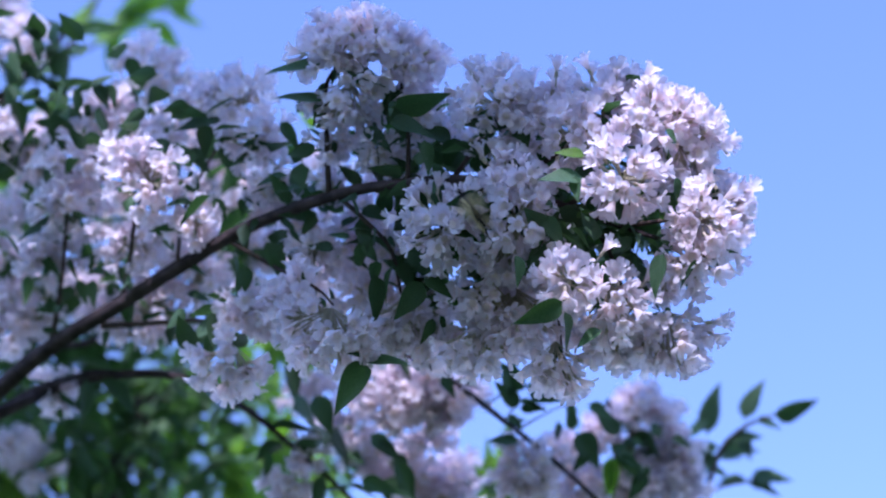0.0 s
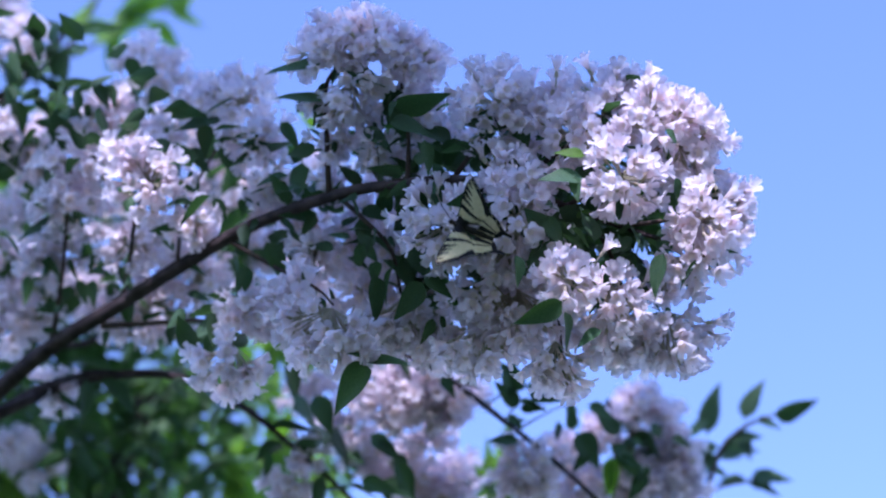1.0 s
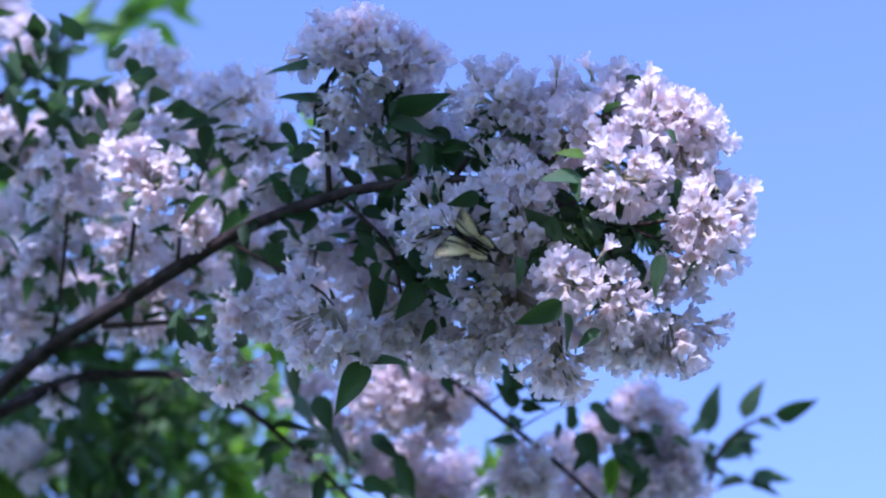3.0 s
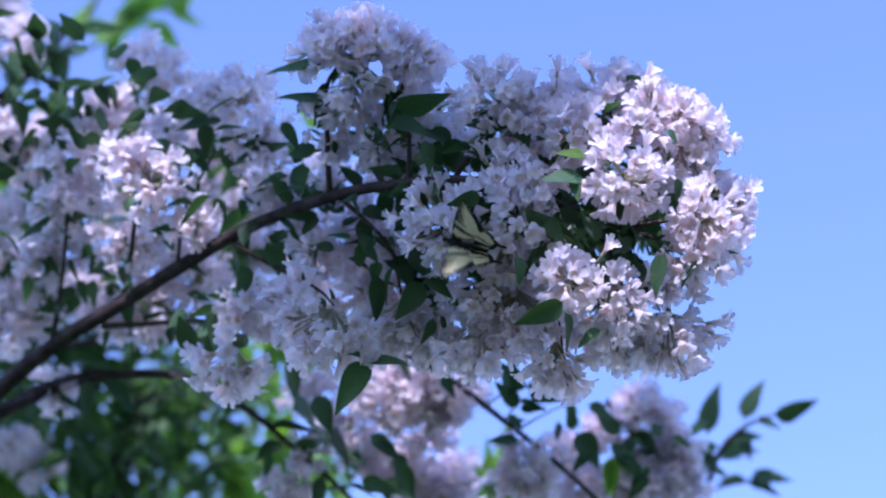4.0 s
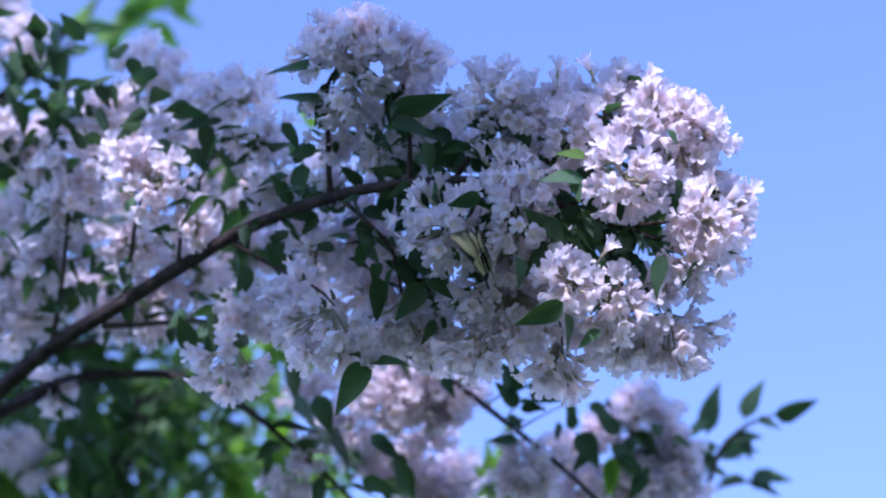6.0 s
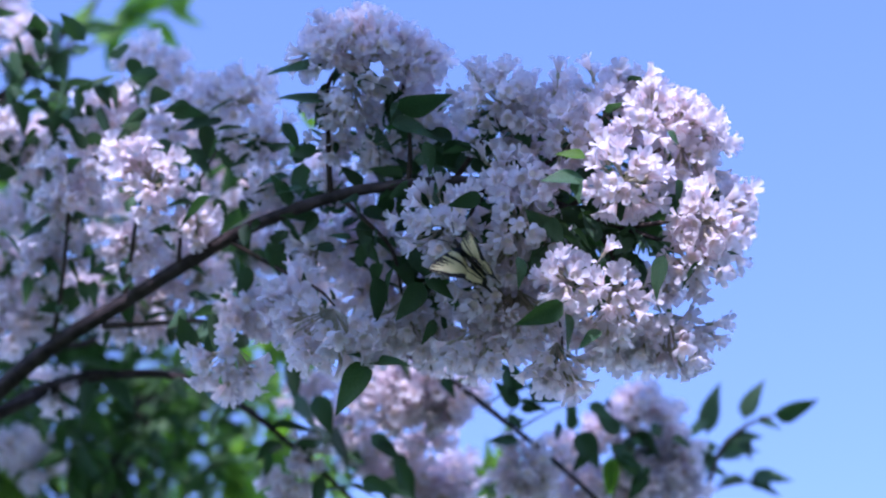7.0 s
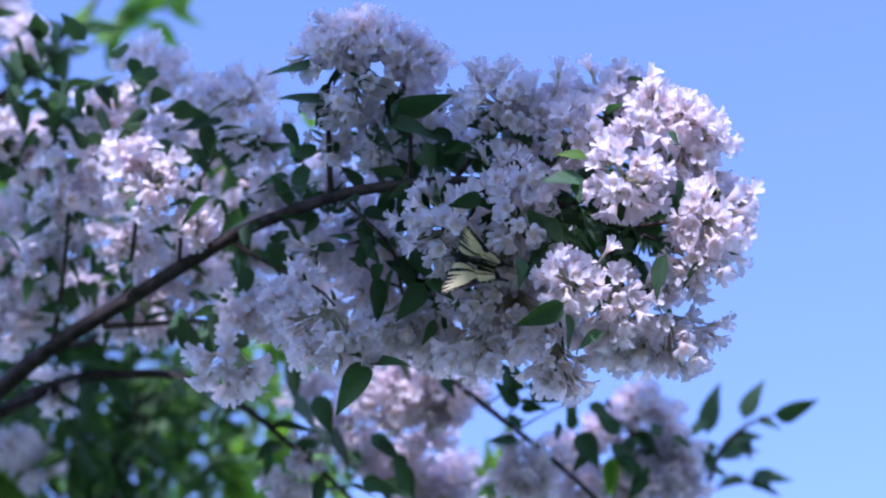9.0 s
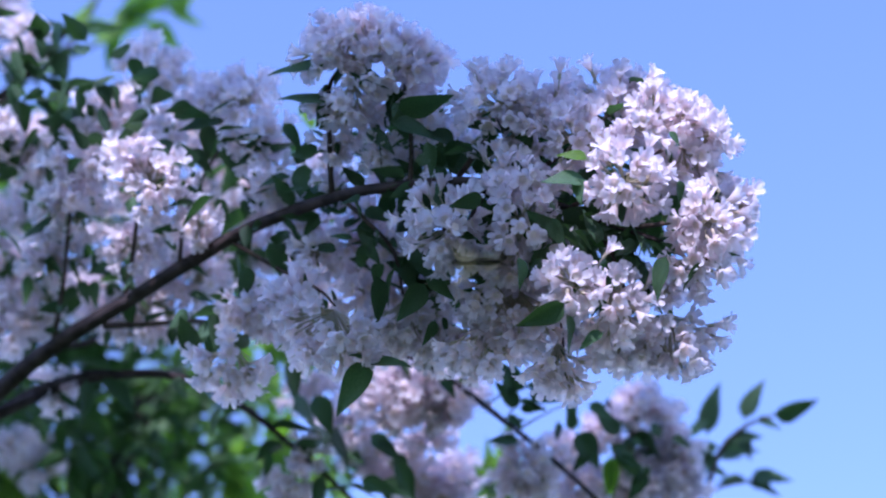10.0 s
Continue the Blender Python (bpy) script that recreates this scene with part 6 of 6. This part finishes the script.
        (7.467, pose(0, 0, 0, 0, 38, 0)), (7.5, pose(0, 0, 0, 0, 50, 0)), (7.533, pose(0, 0, 0, 0, 62, 0)), (7.567, pose(0, 0, 0, 0, 58, 0)),
        (7.6, pose(0, 0, 0, 0, 46, 0)), (7.633, pose(0, 0, 0, 0, 34, 0)), (7.667, pose(0, 0, 0, 0, 65, 0)), (7.7, pose(0, 0, 0, 0, 78, 0)),
        (7.733, pose(0, 0, 0, 0, 90, 0)), (7.767, pose(0, 0, 0, 0, 76, 0)), (7.8, pose(0, 0, 0, 0, 64, 0)), (7.833, pose(0, 0, 0, 0, 53, 0)),
        (7.9, pose(0, 0, 0, 0, 63, 0)), (8, pose(0, 0, 0, 0, 62, 0)), (8.1, pose(0, 0, 0, 0, 63, 0)), (8.2, pose(0, 0, 0, 0, 66, 0)),
        (8.3, pose(0, 0, 0, 0, 62, 0)), (8.367, pose(0, 0, 0, 0, 82, 0)), (8.4, pose(0, 0, 0, 0, 70, 0)), (8.433, pose(0, 0, 0, 0, 58, 0)),
        (8.5, pose(0, 0, 0, 0, 67, 0)), (8.6, pose(0, 0, 0, 0, 67, 0)), (8.667, pose(0, 0, 0, 0, 54, 0)), (8.7, pose(0, 0, 0, 0, 66, 0)),
        (8.733, pose(0, 0, 0, 0, 79, 0)), (8.8, pose(0, 0, 0, 0, 60, 0)), (8.9, pose(0, 0, 0, 0, 58, 0)), (9, pose(0, 0, 0, 0, 58, 0)),
        (9.1, pose(0, 0, 0, 0, 53, 0)), (9.2, pose(0, 0, 0, 0, 59, 0)), (9.3, pose(0, 0, 0, 0, 60, 0)), (9.4, pose(0, 0, 0, 0, 55, 0)),
        (9.5, pose(0, 0, 0, 0, 49, 0)), (9.6, pose(0, 0, 0, 0, 52, 0)), (9.7, pose(0, 0, 0, 0, 51, 0)), (9.9, pose(0, 0, 0, 0, 50, 0)),
        (9.967, pose(0, 0, 0, 0, 109, 0)), (10, pose(0, 0, 0, 0, 86, 0)),
        ])


def motions():
    pivot = at(-0.30, -0.43, 0.13)
    axis = way(0, 0, 1)
    rows = []
    for t, turn in ((0, 0.0), (1.5, 0.01), (4, 0.05), (7, 0.12), (9, 0.16), (9.6, 0.19), (10, 0.23)):
        m = Matrix.Translation(pivot) @ Matrix.Rotation(-radians(turn), 4, axis) @ Matrix.Translation(-pivot)
        rows.append((t, m @ WORLD[bough]))
    walk(bough, rows)
    flights()


motions()
